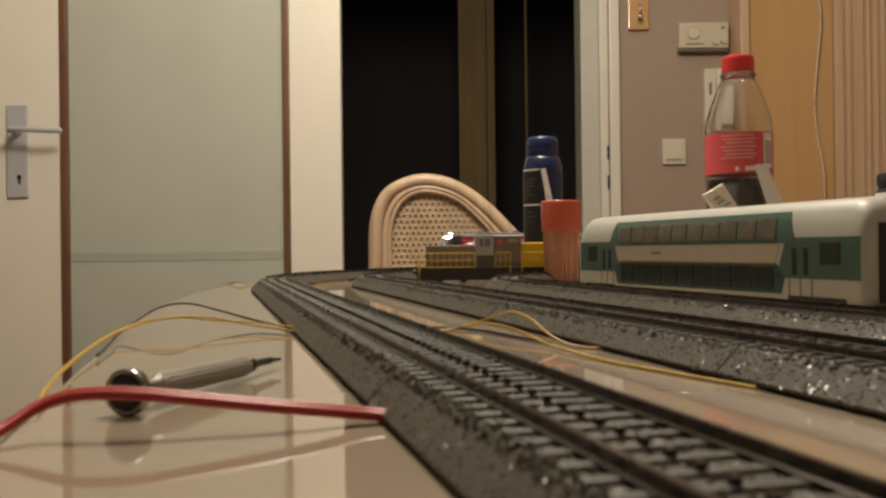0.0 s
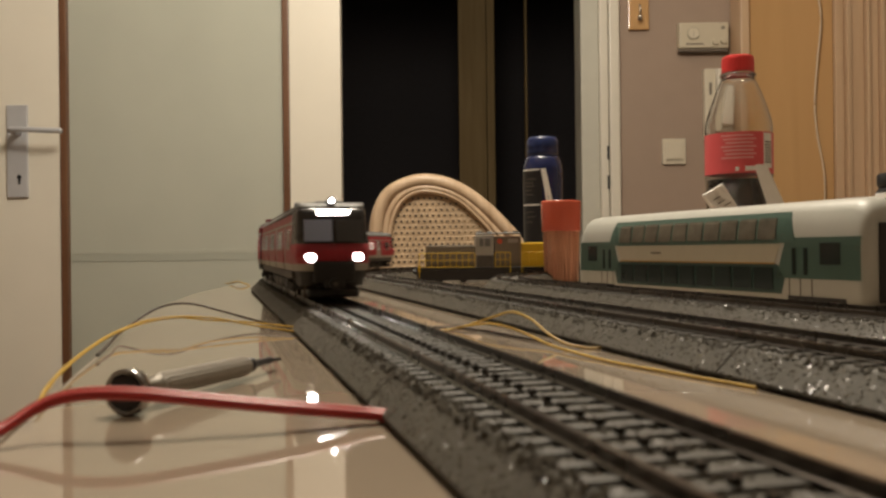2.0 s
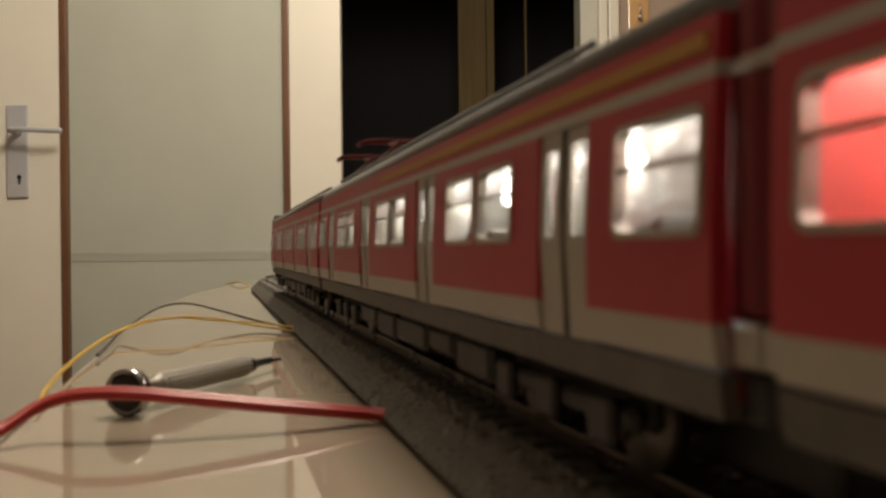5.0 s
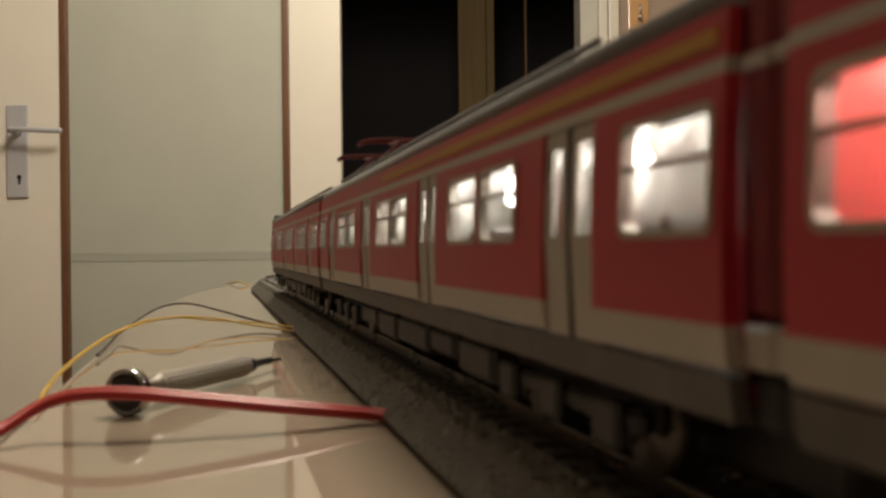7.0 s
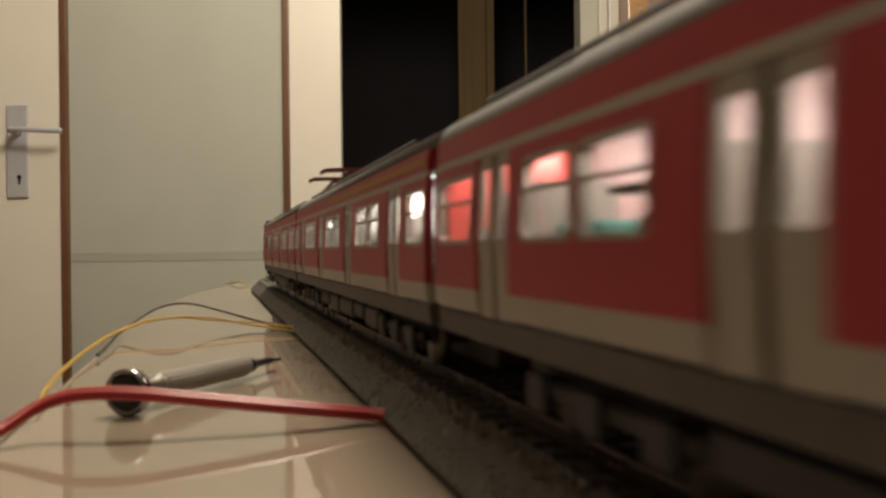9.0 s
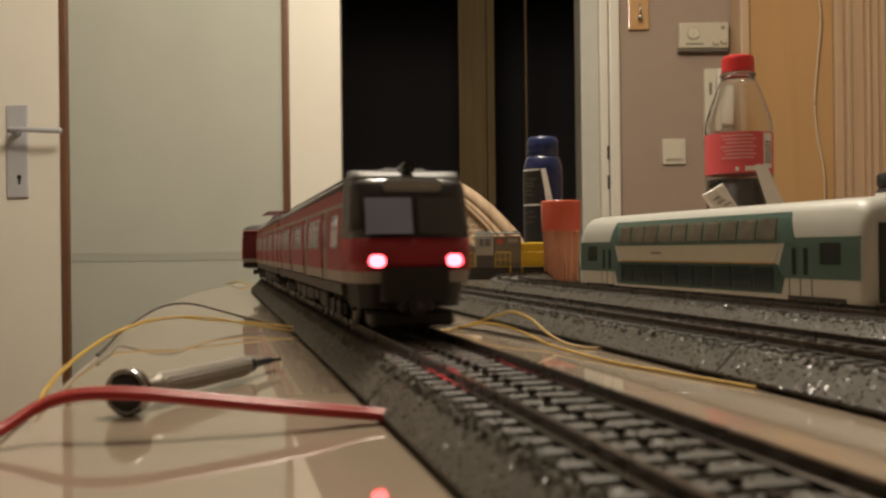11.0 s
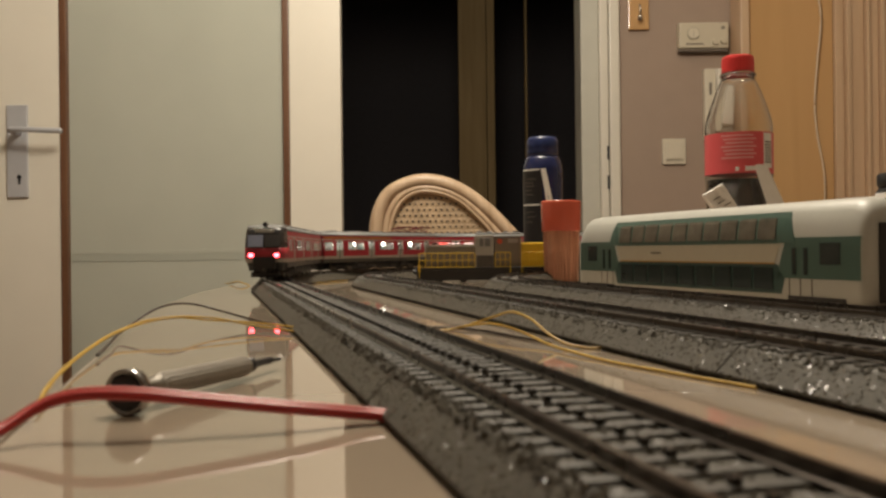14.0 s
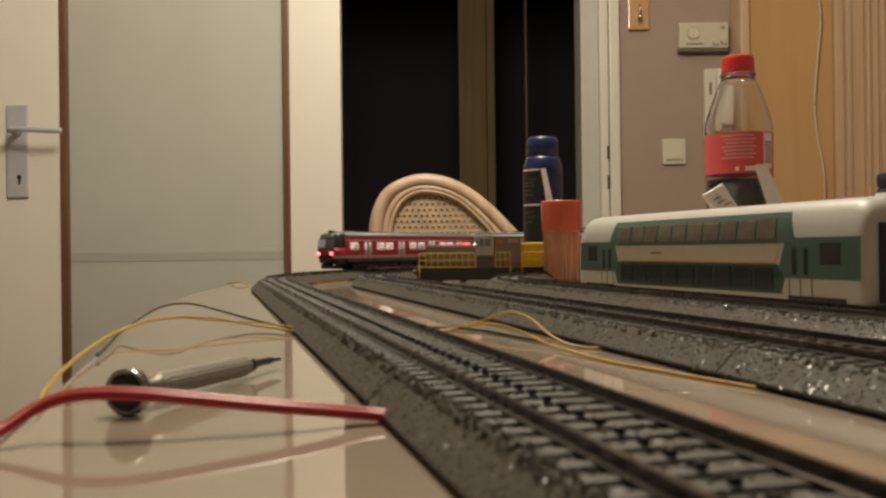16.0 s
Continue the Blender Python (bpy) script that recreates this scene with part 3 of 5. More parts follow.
def window_frame(bm, a, b, lo, hi, y0, y1, rim, bar):
    """A round-cornered frame with a thin bar across at the height bar."""
    o, i = rounded(a, b, lo, hi, 0.0013), rounded(a + rim, b - rim, lo + rim, hi - rim, 0.0013 - rim * 0.6)
    loops = [[bm.verts.new((x, y, z)) for x, z in line] for y in (y0, y1) for line in (o, i)]
    n = len(o)
    for k in range(n):
        j = (k + 1) % n
        for p, q in ((0, 1), (1, 3), (3, 2), (2, 0)):
            bm.faces.new((loops[p][k], loops[p][j], loops[q][j], loops[q][k]))
    box(bm, a + rim * 0.8, b - rim * 0.8, y0 + 0.0003, y1 - 0.0003, bar - 0.00022, bar + 0.00022)
    bmesh.ops.recalc_face_normals(bm, faces=bm.faces)
    return bm


def side_panels(x0, x1, z0, z1, sy, holes, thick=0.0012):
    ys = sorted((sy * HALF_W, sy * (HALF_W - thick)))
    return pierced(bmesh.new(), x0, x1, z0, z1, ys[0], ys[1], holes)


def roof_mesh(x0, x1):
    bm = bmesh.new()
    prof = [(-0.0159, 0.0380), (-0.0157, 0.0393), (-0.0145, 0.0407), (-0.0115, 0.0422), (-0.006, 0.0432), (0, 0.0435),
            (0.006, 0.0432), (0.0115, 0.0422), (0.0145, 0.0407), (0.0157, 0.0393), (0.0159, 0.0380)]
    a = [bm.verts.new((x0, y, z)) for y, z in prof]
    b = [bm.verts.new((x1, y, z)) for y, z in prof]
    for i in range(len(prof) - 1):
        bm.faces.new((a[i], a[i + 1], b[i + 1], b[i]))
    bm.faces.new(a[::-1])
    bm.faces.new(b)
    bm.faces.new((a[0], b[0], b[-1], a[-1]))
    return bm


def bogie(parent, x, powered):
    b = part("bogie", box(bmesh.new(), x - 0.019, x + 0.019, -0.0115, 0.0115, 0.0045, 0.0085, 0.0008, 1), M_UNDER, parent)
    for dx in (-0.0145, 0.0145):
        bm = bmesh.new()
        for sy in (-1, 1):
            cyl(bm, 0.0052, 0.0052, 0, 0.0022, 20, pose(x + dx, sy * 0.0087 - 0.0011 + 0.0022, 0.0052, 90))
            cyl(bm, 0.0022, 0.0015, 0, 0.0010, 12, pose(x + dx, sy * 0.0118 + (0.0010 if sy > 0 else 0), 0.0052, 90))
        part("wheelset", bm, M_WHEEL, b, "worn steel wheels", True)
    for sy in (-1, 1):
        part("side_frame", box(bmesh.new(), x - 0.020, x + 0.020, sy * 0.0128 - 0.0008, sy * 0.0128 + 0.0008, 0.0048, 0.0072, 0.0006, 1), M_UNDER, b)
        for dx in (-0.0145, 0.0, 0.0145):
            part("axle_box", box(bmesh.new(), x + dx - 0.0028, x + dx + 0.0028, sy * 0.0141 - 0.0005, sy * 0.0141 + 0.0008, 0.0032, 0.0078, 0.0005, 1), M_UNDER, b)
    return b


def pantograph(parent, x):
    p0 = part("pantograph", box(bmesh.new(), x - 0.012, x + 0.012, -0.008, 0.008, 0.0442, 0.0450), M_PANTO, parent, "folded dark red pantograph")
    bm = bmesh.new()
    for sy in (-1, 1):
        sweep(bm, [Vector((x - 0.014, sy * 0.007, 0.0452)), Vector((x + 0.010, sy * 0.0055, 0.0480)), Vector((x - 0.012, sy * 0.004, 0.0500))], ring(0.0006, 6))
        for dx in (-0.010, 0.010):
            cyl(bm, 0.0009, 0.0009, 0.0425, 0.0452, 8, pose(x + dx, sy * 0.007, 0))
    for dx in (-0.013, -0.009):
        sweep(bm, spline([(x + dx, -0.0125, 0.0494), (x + dx, -0.009, 0.0505), (x + dx, 0.009, 0.0505), (x + dx, 0.0125, 0.0494)], 5), ring(0.0007, 6))
    sweep(bm, [Vector((x + 0.010, -0.0058, 0.0480)), Vector((x + 0.010, 0.0058, 0.0480))], ring(0.0006, 6))
    part("arm", bm, M_PANTO, p0)


def rail_car(name, half, doors, pairs, singles, cab, red_rooms, first_class, label):
    """One car of the electric train; its front points to +x, its origin lies on the rail top."""
    c = empty(name, pose(0, 0, 0), label, "model train car", "cars of the red model train")
    x_end = half - 0.0034
    x_front = half - 0.016 if cab else x_end
    W0, W1 = 0.0229, 0.0315
    wins = []
    for p in pairs:
        wins += [(p - 0.0146, p - 0.0011), (p + 0.0011, p + 0.0146)]
    wins += [(p - 0.0086, p + 0.0086) if cab and p < 0 else (p - 0.0069, p + 0.0069) for p in singles]
    win_holes = [(a, b, W0, W1) for a, b in wins]
    door_holes = [(d - 0.0064, d + 0.0064, 0.0130, 0.0335) for d in doors]
    body = part("floor", box(bmesh.new(), -x_end + 0.0013, x_front, -0.0150, 0.0150, 0.0125, 0.0140), M_SKIRT, c)
    for sy in (-1, 1):
        side = lean(part("eaves_panel", side_panels(-x_end, x_front, 0.0346, 0.0380, sy, []), M_RED, c, "red painted panel under the roof"))
        if sy < 0:
            body = side
        edges = [-x_end] + [v for h in door_holes for v in h[:2]] + [x_front]
        for x0, x1 in zip(edges[::2], edges[1::2]):
            if x1 - x0 > 0.001:
                lean(part("side_wall", side_panels(x0, x1, 0.0165, 0.0335, sy, [h for h in win_holes if x0 < h[0] < x1]), M_RED, c, "red painted car side"))
        lean(part("eaves_stripe", side_panels(-x_end, x_front, 0.0335, 0.0346, sy, [], 0.0011), M_PALE, side, "pale grey stripe under the roof"))
        for x0, x1 in zip(edges[::2], edges[1::2]):
            if x1 - x0 > 0.001:
                lean(part("sill_stripe", side_panels(x0, x1, 0.0135, 0.0165, sy, []), M_PALE, side, "pale grey sill stripe"))
        lean(part("skirt", side_panels(-x_end, x_front - (0.004 if cab else 0), 0.0098, 0.0130, sy, [], 0.0016), M_SKIRT, side, "dirty dark grey skirt"))
    for e in ((-1,) if cab else (-1, 1)):
        lean(part("end_wall", box(bmesh.new(), *sorted((e * x_end, e * (x_end - 0.0012))), -HALF_W + 0.0012, HALF_W - 0.0012, 0.0110, 0.0380), M_SHADEDRED, body))
    roof = part("roof", roof_mesh(-x_end, x_front), M_ROOF, c, "grey rounded roof", True)
    bm = bmesh.new()
    for i in range(5):
        x = -half * 0.75 + i * half * 0.36
        box(bm, x - 0.005, x + 0.005, -0.005, 0.005, 0.0425, 0.0446, 0.0006, 1)
    for sy in (-1, 1):
        sweep(bm, [Vector((-half * 0.9, sy * 0.011, 0.0432)), Vector((half * 0.7, sy * 0.011, 0.0432))], ring(0.0004, 6))
    part("vents", bm, M_ROOF, roof)
    # doors, each with two leaves
    for d in doors:
        for sy in (-1, 1):
            y0, y1 = sorted((sy * (HALF_W - 0.0003), sy * (HALF_W - 0.0012)))
            for x0, x1 in ((d - 0.0063, d - 0.0008), (d + 0.0008, d + 0.0063)):
                w0, w1 = x0 + 0.0010, x1 - 0.0010
                leaf = lean(part("door_leaf", pierced(bmesh.new(), x0, x1, 0.0132, 0.0334, y0, y1, [(w0, w1, 0.0229, 0.0318)]), M_PALE, c, "pale grey door leaf"))
                lean(part("pane", box(bmesh.new(), w0, w1, y0 + 0.0003, y0 + 0.0005, 0.0229, 0.0318), M_WINDOW, leaf))
            g0, g1 = sorted((sy * (HALF_W - 0.0004), sy * (HALF_W - 0.0015)))
            lean(part("door_seal", box(bmesh.new(), d - 0.00078, d + 0.00078, g0, g1, 0.0132, 0.0334), M_UNDER, c))
    # windows, each with frame, sliding bar and pane
    for a, b, lo, hi in win_holes:
        for sy in (-1, 1):
            y0, y1 = sorted((sy * (HALF_W + 0.0002), sy * (HALF_W - 0.0013)))
            t = 0.0003
            bz = lo + (hi - lo) * 0.62
            ob = lean(part("window", window_frame(bmesh.new(), a - 0.0004, b + 0.0004, lo - 0.0004, hi + 0.0004, y0, y1, 0.0006, bz), M_FRAMEM, c))
            q0, q1 = sorted((sy * (HALF_W - 0.0005), sy * (HALF_W - 0.0009)))
            lean(part("pane", box(bmesh.new(), a + t, b - t, q0, q1, lo + t, hi - t), M_WINDOW, ob))
    # lit interior
    inner = bmesh.new()
    box(inner, -x_end + 0.0015, x_front - 0.001, -0.0003, 0.0003, 0.0142, 0.0370)
    part("lining", inner, M_INPINK if cab else M_INWHITE, c, "pale inner partition")
    if red_rooms:
        for x0, x1 in red_rooms:
            part("red_lining", box(bmesh.new(), -x_end + 0.0014, -x_end + 0.0020, -0.0150, 0.0150, 0.0142, 0.0370), M_INRED, c, "red inner end wall")
            for y in (-0.0050, 0.0040):
                part("red_lining", box(bmesh.new(), x0, x1, y, y + 0.001, 0.0142, 0.0370), M_INRED, c, "red inner wall")
    for sy in (-1, 1):
        part("light_strip", box(bmesh.new(), -x_end + 0.004, x_front - 0.004, sy * 0.0075 - 0.0012, sy * 0.0075 + 0.0012, 0.0346 if cab else 0.0362, 0.0352 if cab else 0.0368), M_LIGHTBAR, c, "warm white strip light")
    for x, y in (((-half + 0.0062, -0.0112), (-half + 0.0062, 0.0112), (-0.03, -0.009), (0.045, 0.009)) if cab else ((half - 0.0235, -0.0132), (half - 0.0235, 0.0132), (half - 0.0100, -0.0080), (half - 0.0100, 0.0080), (0.052, -0.009), (0.052, 0.009), (-0.004, -0.009), (-0.004, 0.009), (-0.062, -0.009), (-0.062, 0.009))):
        part("bulb", lathe(bmesh.new(), [(q * (0.6 if cab else 1), h * (0.6 if cab else 1)) for q, h in ((0.0003, -0.0018), (0.0014, -0.0011), (0.0018, 0.0002), (0.0013, 0.0013), (0.0007, 0.0026))], 12), M_LIGHTBAR if cab else M_BULB, c, "small glowing bulb", True).location = (x, y, 0.0292 if not cab else 0.0338)
    if cab:
        for p in pairs:
            for sy in (-1, 1):
                y0, y1 = sorted((sy * 0.0095, sy * 0.0138))
                part("luggage_rack", box(bmesh.new(), p + 0.0010, p + 0.0150, y0, y1, 0.0268, 0.0276, 0.0002, 1), M_SKIRT, c, "dark luggage rack")
    for d in doors:
        for dx in (-0.0085, 0.0085):
            for sy in (-1, 1):
                y0, y1 = sorted((sy * 0.0040, sy * 0.0140))
                part("draught_screen", box(bmesh.new(), d + dx - 0.0004, d + dx + 0.0004, y0, y1, 0.0142, 0.0295), M_PALE if cab else M_INWHITE, c)
    bm = bmesh.new()
    x = -x_end + 0.010
    while x < x_front - 0.012:
        for sy in (-1, 1):
            if not any(abs(x - d) < 0.0085 for d in doors):
                y0, y1 = sorted((sy * 0.0030, sy * 0.0125))
                box(bm, x - 0.0020, x + 0.0020, y0, y1, 0.0142, 0.0190, 0.0006, 1)
                box(bm, x - 0.0007, x + 0.0007, y0, y1, 0.0190, 0.0247, 0.0005, 1)
        x += 0.0098
    tagged(part("seats", bm, M_SEAT if cab else M_SKIRT, c, "rows of teal seats" if cab else "rows of grey seats"), kind="stuff")
    # underframe
    uf = part("underframe", box(bmesh.new(), -x_end + 0.004, x_front - 0.003, -0.0140, 0.0140, 0.0090, 0.0124, 0.0006, 1), M_UNDER, c)
    part("spine", box(bmesh.new(), -x_end + 0.006, x_front - 0.004, -0.0040, 0.0040, 0.0014, 0.0089, 0.0006, 1), M_UNDER, uf)
    for x0, x1, z in ((-0.054, -0.034, 0.0042), (-0.031, -0.012, 0.0030), (-0.009, 0.016, 0.0035), (0.019, 0.034, 0.0045), (0.037, 0.054, 0.0032)):
        part("equipment_box", box(bmesh.new(), x0, x1, -0.0138, 0.0138, z, 0.0089, 0.0009, 1), M_UNDER, uf)
    for x in (-PIVOT[name], PIVOT[name]):
        bogie(c, x, cab)
    if first_class:
        bm = bmesh.new()
        for sy in (-1, 1):
            y0, y1 = sorted((sy * (HALF_W - 0.0012), sy * (HALF_W + 0.0002)))
            box(bm, first_class[0], first_class[1], y0, y1, 0.0356, 0.0368)
        lean(part("class_stripe", bm, M_YSTRIPE, body, "faded yellow class stripe"))
    # gangway bellows half, its shade put into the red colour
    for e in ((-1,) if cab else (-1, 1)):
        bm = bmesh.new()
        x0, x1 = sorted((e * x_end, e * (x_end + 0.0033)))
        box(bm, x0, x1, -0.0152, 0.0152, 0.0168, 0.0392, 0.0008, 1)
        bellows = part("gangway", bm, M_SHADEDRED, c, "gangway bellows, red darkened for shade")
        part("gangway_foot", box(bmesh.new(), x0, x1, -0.0148, 0.0148, 0.0095, 0.0134, 0.0006, 1), M_UNDER, bellows, "black gangway foot")
        for z0, z1 in ((0.0136, 0.0166), (0.0335, 0.0346)):
            part("gangway_stripe", box(bmesh.new(), x0, x1, -0.0155, 0.0155, z0, z1, 0.0003, 1), M_PALE, bellows, "pale grey stripe across the gangway")
    if cab:
        cab_front(c, half)
    return c


LAMPS = []


def cab_front(c, half):
    """Rounded cab nose with wrap-around windscreen, lamps, sign and coupling."""
    x0 = half - 0.016

    def nose(z0, z1, rows, inset=0.0):
        """Band of the nose between two heights; rows: (z, forward reach)."""
        bm = bmesh.new()
        rings = []
        for z, reach in rows:
            w = HALF_W * (1 - 0.055 * max(0, (z - 0.023) / 0.016) ** 1.5 - 0.05 * max(0, (0.0165 - z) / 0.0065)) - inset
            r = []
            for i in range(17):
                t = -1 + i / 8
                y = w * math.copysign(abs(t) ** 0.75, t)
                x = x0 + reach * (1 - abs(t) ** 5.0 * 0.55) if 0 < i < 16 else x0
                r.append(bm.verts.new((x - inset, y, z)))
            rings.append(r)
        for a, b in zip(rings, rings[1:]):
            for i in range(16):
                bm.faces.new((a[i], a[i + 1], b[i + 1], b[i]))
            bm.faces.new((a[16], a[0], b[0], b[16]))
        bm.faces.new(rings[0][::-1])
        bm.faces.new(rings[-1])
        return bm

    lower = part("cab_nose", nose(0, 0, [(0.0165, 0.0150), (0.0200, 0.0156), (0.0250, 0.0150)]), M_RED, c, "red cab front", True)
    part("sill_stripe", nose(0, 0, [(0.0135, 0.0140), (0.0165, 0.0150)]), M_PALE, lower, "pale grey front stripe")
    part("apron", nose(0, 0, [(0.0070, 0.0110), (0.0135, 0.0138)], 0.0012), M_UNDER, c, "black front apron")
    upper = part("windscreen_surround", nose(0, 0, [(0.0250, 0.0150), (0.0300, 0.0140), (0.0350, 0.0124), (0.0385, 0.0110), (0.0402, 0.0098)]), M_SURROUND, c, "black windscreen surround", True)
    part("cab_roof", nose(0, 0, [(0.0402, 0.0098), (0.0415, 0.0080), (0.0426, 0.004), (0.0431, 0.001)], 0.0006), M_ROOF, c, "grey cab roof", True)
    for y0, y1, mat in ((-0.0125, -0.0008, M_LITPANE), (0.0008, 0.0125, M_CABGLASS)):
        bm = bmesh.new()
        vs = []
        for (y, z) in ((y0, 0.0260), (y1, 0.0260), (y1, 0.0352), (y0, 0.0352)):
            vs.append(bm.verts.new((x0 + 0.0150 - (z - 0.024) * 0.25 - 0.0022 * (abs(y) / 0.0160) ** 4 + 0.0016, y, z)))
        f = bm.faces.new(vs)
        e = bmesh.ops.extrude_face_region(bm, geom=[f])
        bmesh.ops.translate(bm, vec=(-0.0012, 0, 0), verts=[v for v in e["geom"] if isinstance(v, bmesh.types.BMVert)])
        bmesh.ops.recalc_face_normals(bm, faces=bm.faces)
        part("windscreen", bm, mat, upper, "opaque windscreen pane")
    bm = bmesh.new()
    box(bm, x0 - 0.008, x0 + 0.001, -0.006, 0.006, 0.0428, 0.0438, 0.0005, 1)
    part("roof_box", bm, M_ROOF, c)
    part("roof_lamp_base", box(bmesh.new(), x0 - 0.002, x0 + 0.0053, -0.0015, 0.0015, 0.0424, 0.0444, 0.0005, 1), M_BLACK, c)
    # lamps: an added two-sided carrier per housing, clear and red, stands in for switching
    for y, z, w, h in ((-0.0100, 0.0192, 0.0021, 0.0016), (0.0100, 0.0192, 0.0021, 0.0016), (0.0, 0.0384, 0.0070, 0.0010), (0.0, 0.0436, 0.0011, 0.0010)):
        top = z > 0.03
        xx = x0 + (0.0151 if not top else 0.0112 if z < 0.043 else 0.0072)

        def lens(x_in, x_out):
            """Bulging lens with round ends between two depths."""
            bm = bmesh.new()
            rings = []
            for x, k in ((x_in, 1.0), (x_in * 0.4 + x_out * 0.6, 1.0), (x_out, 0.72)):
                grow = h * (k - 1)
                rings.append([bm.verts.new((x, py, pz)) for py, pz in rounded(-w - grow, w + grow, -h - grow, h + grow, (h + grow) * 0.95, 5)])
            for p, q in zip(rings, rings[1:]):
                for i in range(len(p)):
                    j = (i + 1) % len(p)
                    bm.faces.new((p[i], p[j], q[j], q[i]))
            bm.faces.new(rings[0][::-1])
            bm.faces.new(rings[-1])
            bmesh.ops.recalc_face_normals(bm, faces=bm.faces)
            return bm

        # ring as deep as the lens, added to keep glow off the nose
        bm = bmesh.new()
        o, i2 = rounded(-w - 0.0006, w + 0.0006, -h - 0.0006, h + 0.0006, h + 0.0003, 5), rounded(-w - 0.0001, w + 0.0001, -h - 0.0001, h + 0.0001, h, 5)
        loops = [[bm.verts.new((xx + dx, y + py, z + pz)) for py, pz in line] for dx in (-0.0020, 0.0009) for line in (o, i2)]
        for k in range(len(o)):
            j = (k + 1) % len(o)
            for p, q in ((0, 1), (1, 3), (3, 2), (2, 0)):
                bm.faces.new((loops[p][k], loops[p][j], loops[q][j], loops[q][k]))
        bmesh.ops.recalc_face_normals(bm, faces=bm.faces)
        part("lamp_ring", bm, M_BLACK if not top else M_SIGN if z < 0.043 else M_BLACK, c)
        carrier = new("lamp_switch_stand_in")
        carrier.empty_display_size = 0.002
        carrier.parent = c
        carrier.location = (xx, y, z)
        # plate added to block the glow of the lens turned backward
        part("lamp_back", box(bmesh.new(), -0.00015, 0.00015, -w - 0.00008, w + 0.00008, -h - 0.00008, h + 0.00008), M_BLACK, carrier, "added black plate blocking the rear lens's glow")
        part("clear_lens", lens(0.0002, 0.0010), M_HEAD, carrier, "bright clear lamp lens")
        part("tail_lens", lens(-0.0002, -0.0010), M_TAIL if not top else M_SIGN if z < 0.043 else M_BLACK, carrier, "red tail lamp lens" if not top else "unlit lamp face")
        LAMPS.append((carrier, Vector((xx, y, z))))
    bm = bmesh.new()
    box(bm, x0 + 0.006, x0 + 0.0165, -0.0045, 0.0045, 0.0060, 0.0100, 0.0008, 1)
    cyl(bm, 0.0026, 0.0026, 0, 0.003, 16, pose(x0 + 0.0160, 0, 0.0080, 0, 90))
    part("coupler", bm, M_UNDER, c, "black centre coupler")
    part("coupler_face", cyl(bmesh.new(), 0.0010, 0.0010, 0, 0.0005, 12, pose(x0 + 0.0190, 0, 0.0080, 0, 90)), M_WHEEL, c)
    part("coupler_mask", box(bmesh.new(), x0 + 0.006, x0 + 0.0163, -0.0088, 0.0088, 0.0085, 0.0176, 0.0012, 2), M_UNDER, c, "black coupler surround")
    part("snow_plough", box(bmesh.new(), x0 + 0.002, x0 + 0.012, -0.0110, 0.0110, 0.0020, 0.0062, 0.001, 1), M_UNDER, c)


END_HALF, MID_HALF = 0.1295, 0.1195
PIVOT = {"leading_car": 0.075, "middle_car": 0.077, "trailing_car": 0.075}


def build_train():
    e_doors = [-END_HALF + 0.0285 + 0.059 * k + (0.0030 if k == 0 else 0) for k in range(4)]
    e_pairs = [-END_HALF + 0.058 + 0.059 * k for k in range(3)]
    e_single = [-END_HALF + 0.0148, END_HALF - 0.0303]
    m_doors = [-0.0885, -0.0295, 0.0295, 0.0885]
    m_pairs = [-0.059, 0.0, 0.059]
    m_single = [-MID_HALF + 0.0117, MID_HALF - 0.0117]
    a = rail_car("leading_car", END_HALF, e_doors, e_pairs, e_single, True, [(-END_HALF + 0.002, -END_HALF + 0.0255)], None, "red and grey model commuter train driving car, windows lit")
    b = rail_car("middle_car", MID_HALF, m_doors, m_pairs, m_single, False, [], (-0.01, 0.115), "red model train middle car with pantograph, windows lit")
    c = rail_car("trailing_car", END_HALF, e_doors, e_pairs, e_single, True, [(-END_HALF + 0.002, -END_HALF + 0.0255)], None, "red and grey model commuter train rear car, windows lit")
    pantograph(b, -0.092)
    pantograph(b, -0.052)
    return a, b, c


# distance of the train's front from the camera's foot along the outer track, by the clock
FRONT = [(0, 1.2400), (0.2, 1.1520), (0.4, 1.0620), (0.6, 0.9740), (0.8, 0.8890), (1, 0.8000), (1.2, 0.7080), (1.4, 0.6200), (1.6, 0.5360),
         (1.8, 0.4550), (2, 0.3800), (2.2, 0.3060), (2.4, 0.2360), (2.6, 0.1680), (2.8, 0.0990), (2.9, 0.0720), (3, 0.0425), (3.2, 0.0000),
         (3.4, -0.0480), (3.6, -0.0885), (3.8, -0.1240), (4, -0.1510), (4.2, -0.1730), (4.6, -0.1980), (5, -0.2075), (5.6, -0.2088), (7.7, -0.2088), (8, -0.2065), (8.1, -0.2036),
         (8.2, -0.1975), (8.3, -0.1900), (8.5, -0.1780), (8.7, -0.1625), (8.9, -0.1366), (9, -0.1221), (9.2, -0.0930), (10, 0.0400), (10.6, 0.1500),
         (11.3, 0.2760), (11.7, 0.3480), (12, 0.3980), (12.3, 0.4460), (12.6, 0.4960), (12.9, 0.5450), (13.2, 0.5900), (13.5, 0.6360), (13.8, 0.6820),
         (14.1, 0.7300), (14.5, 0.7900), (14.9, 0.8520), (15.3, 0.9120), (15.7, 0.9720), (16, 1.0140)]


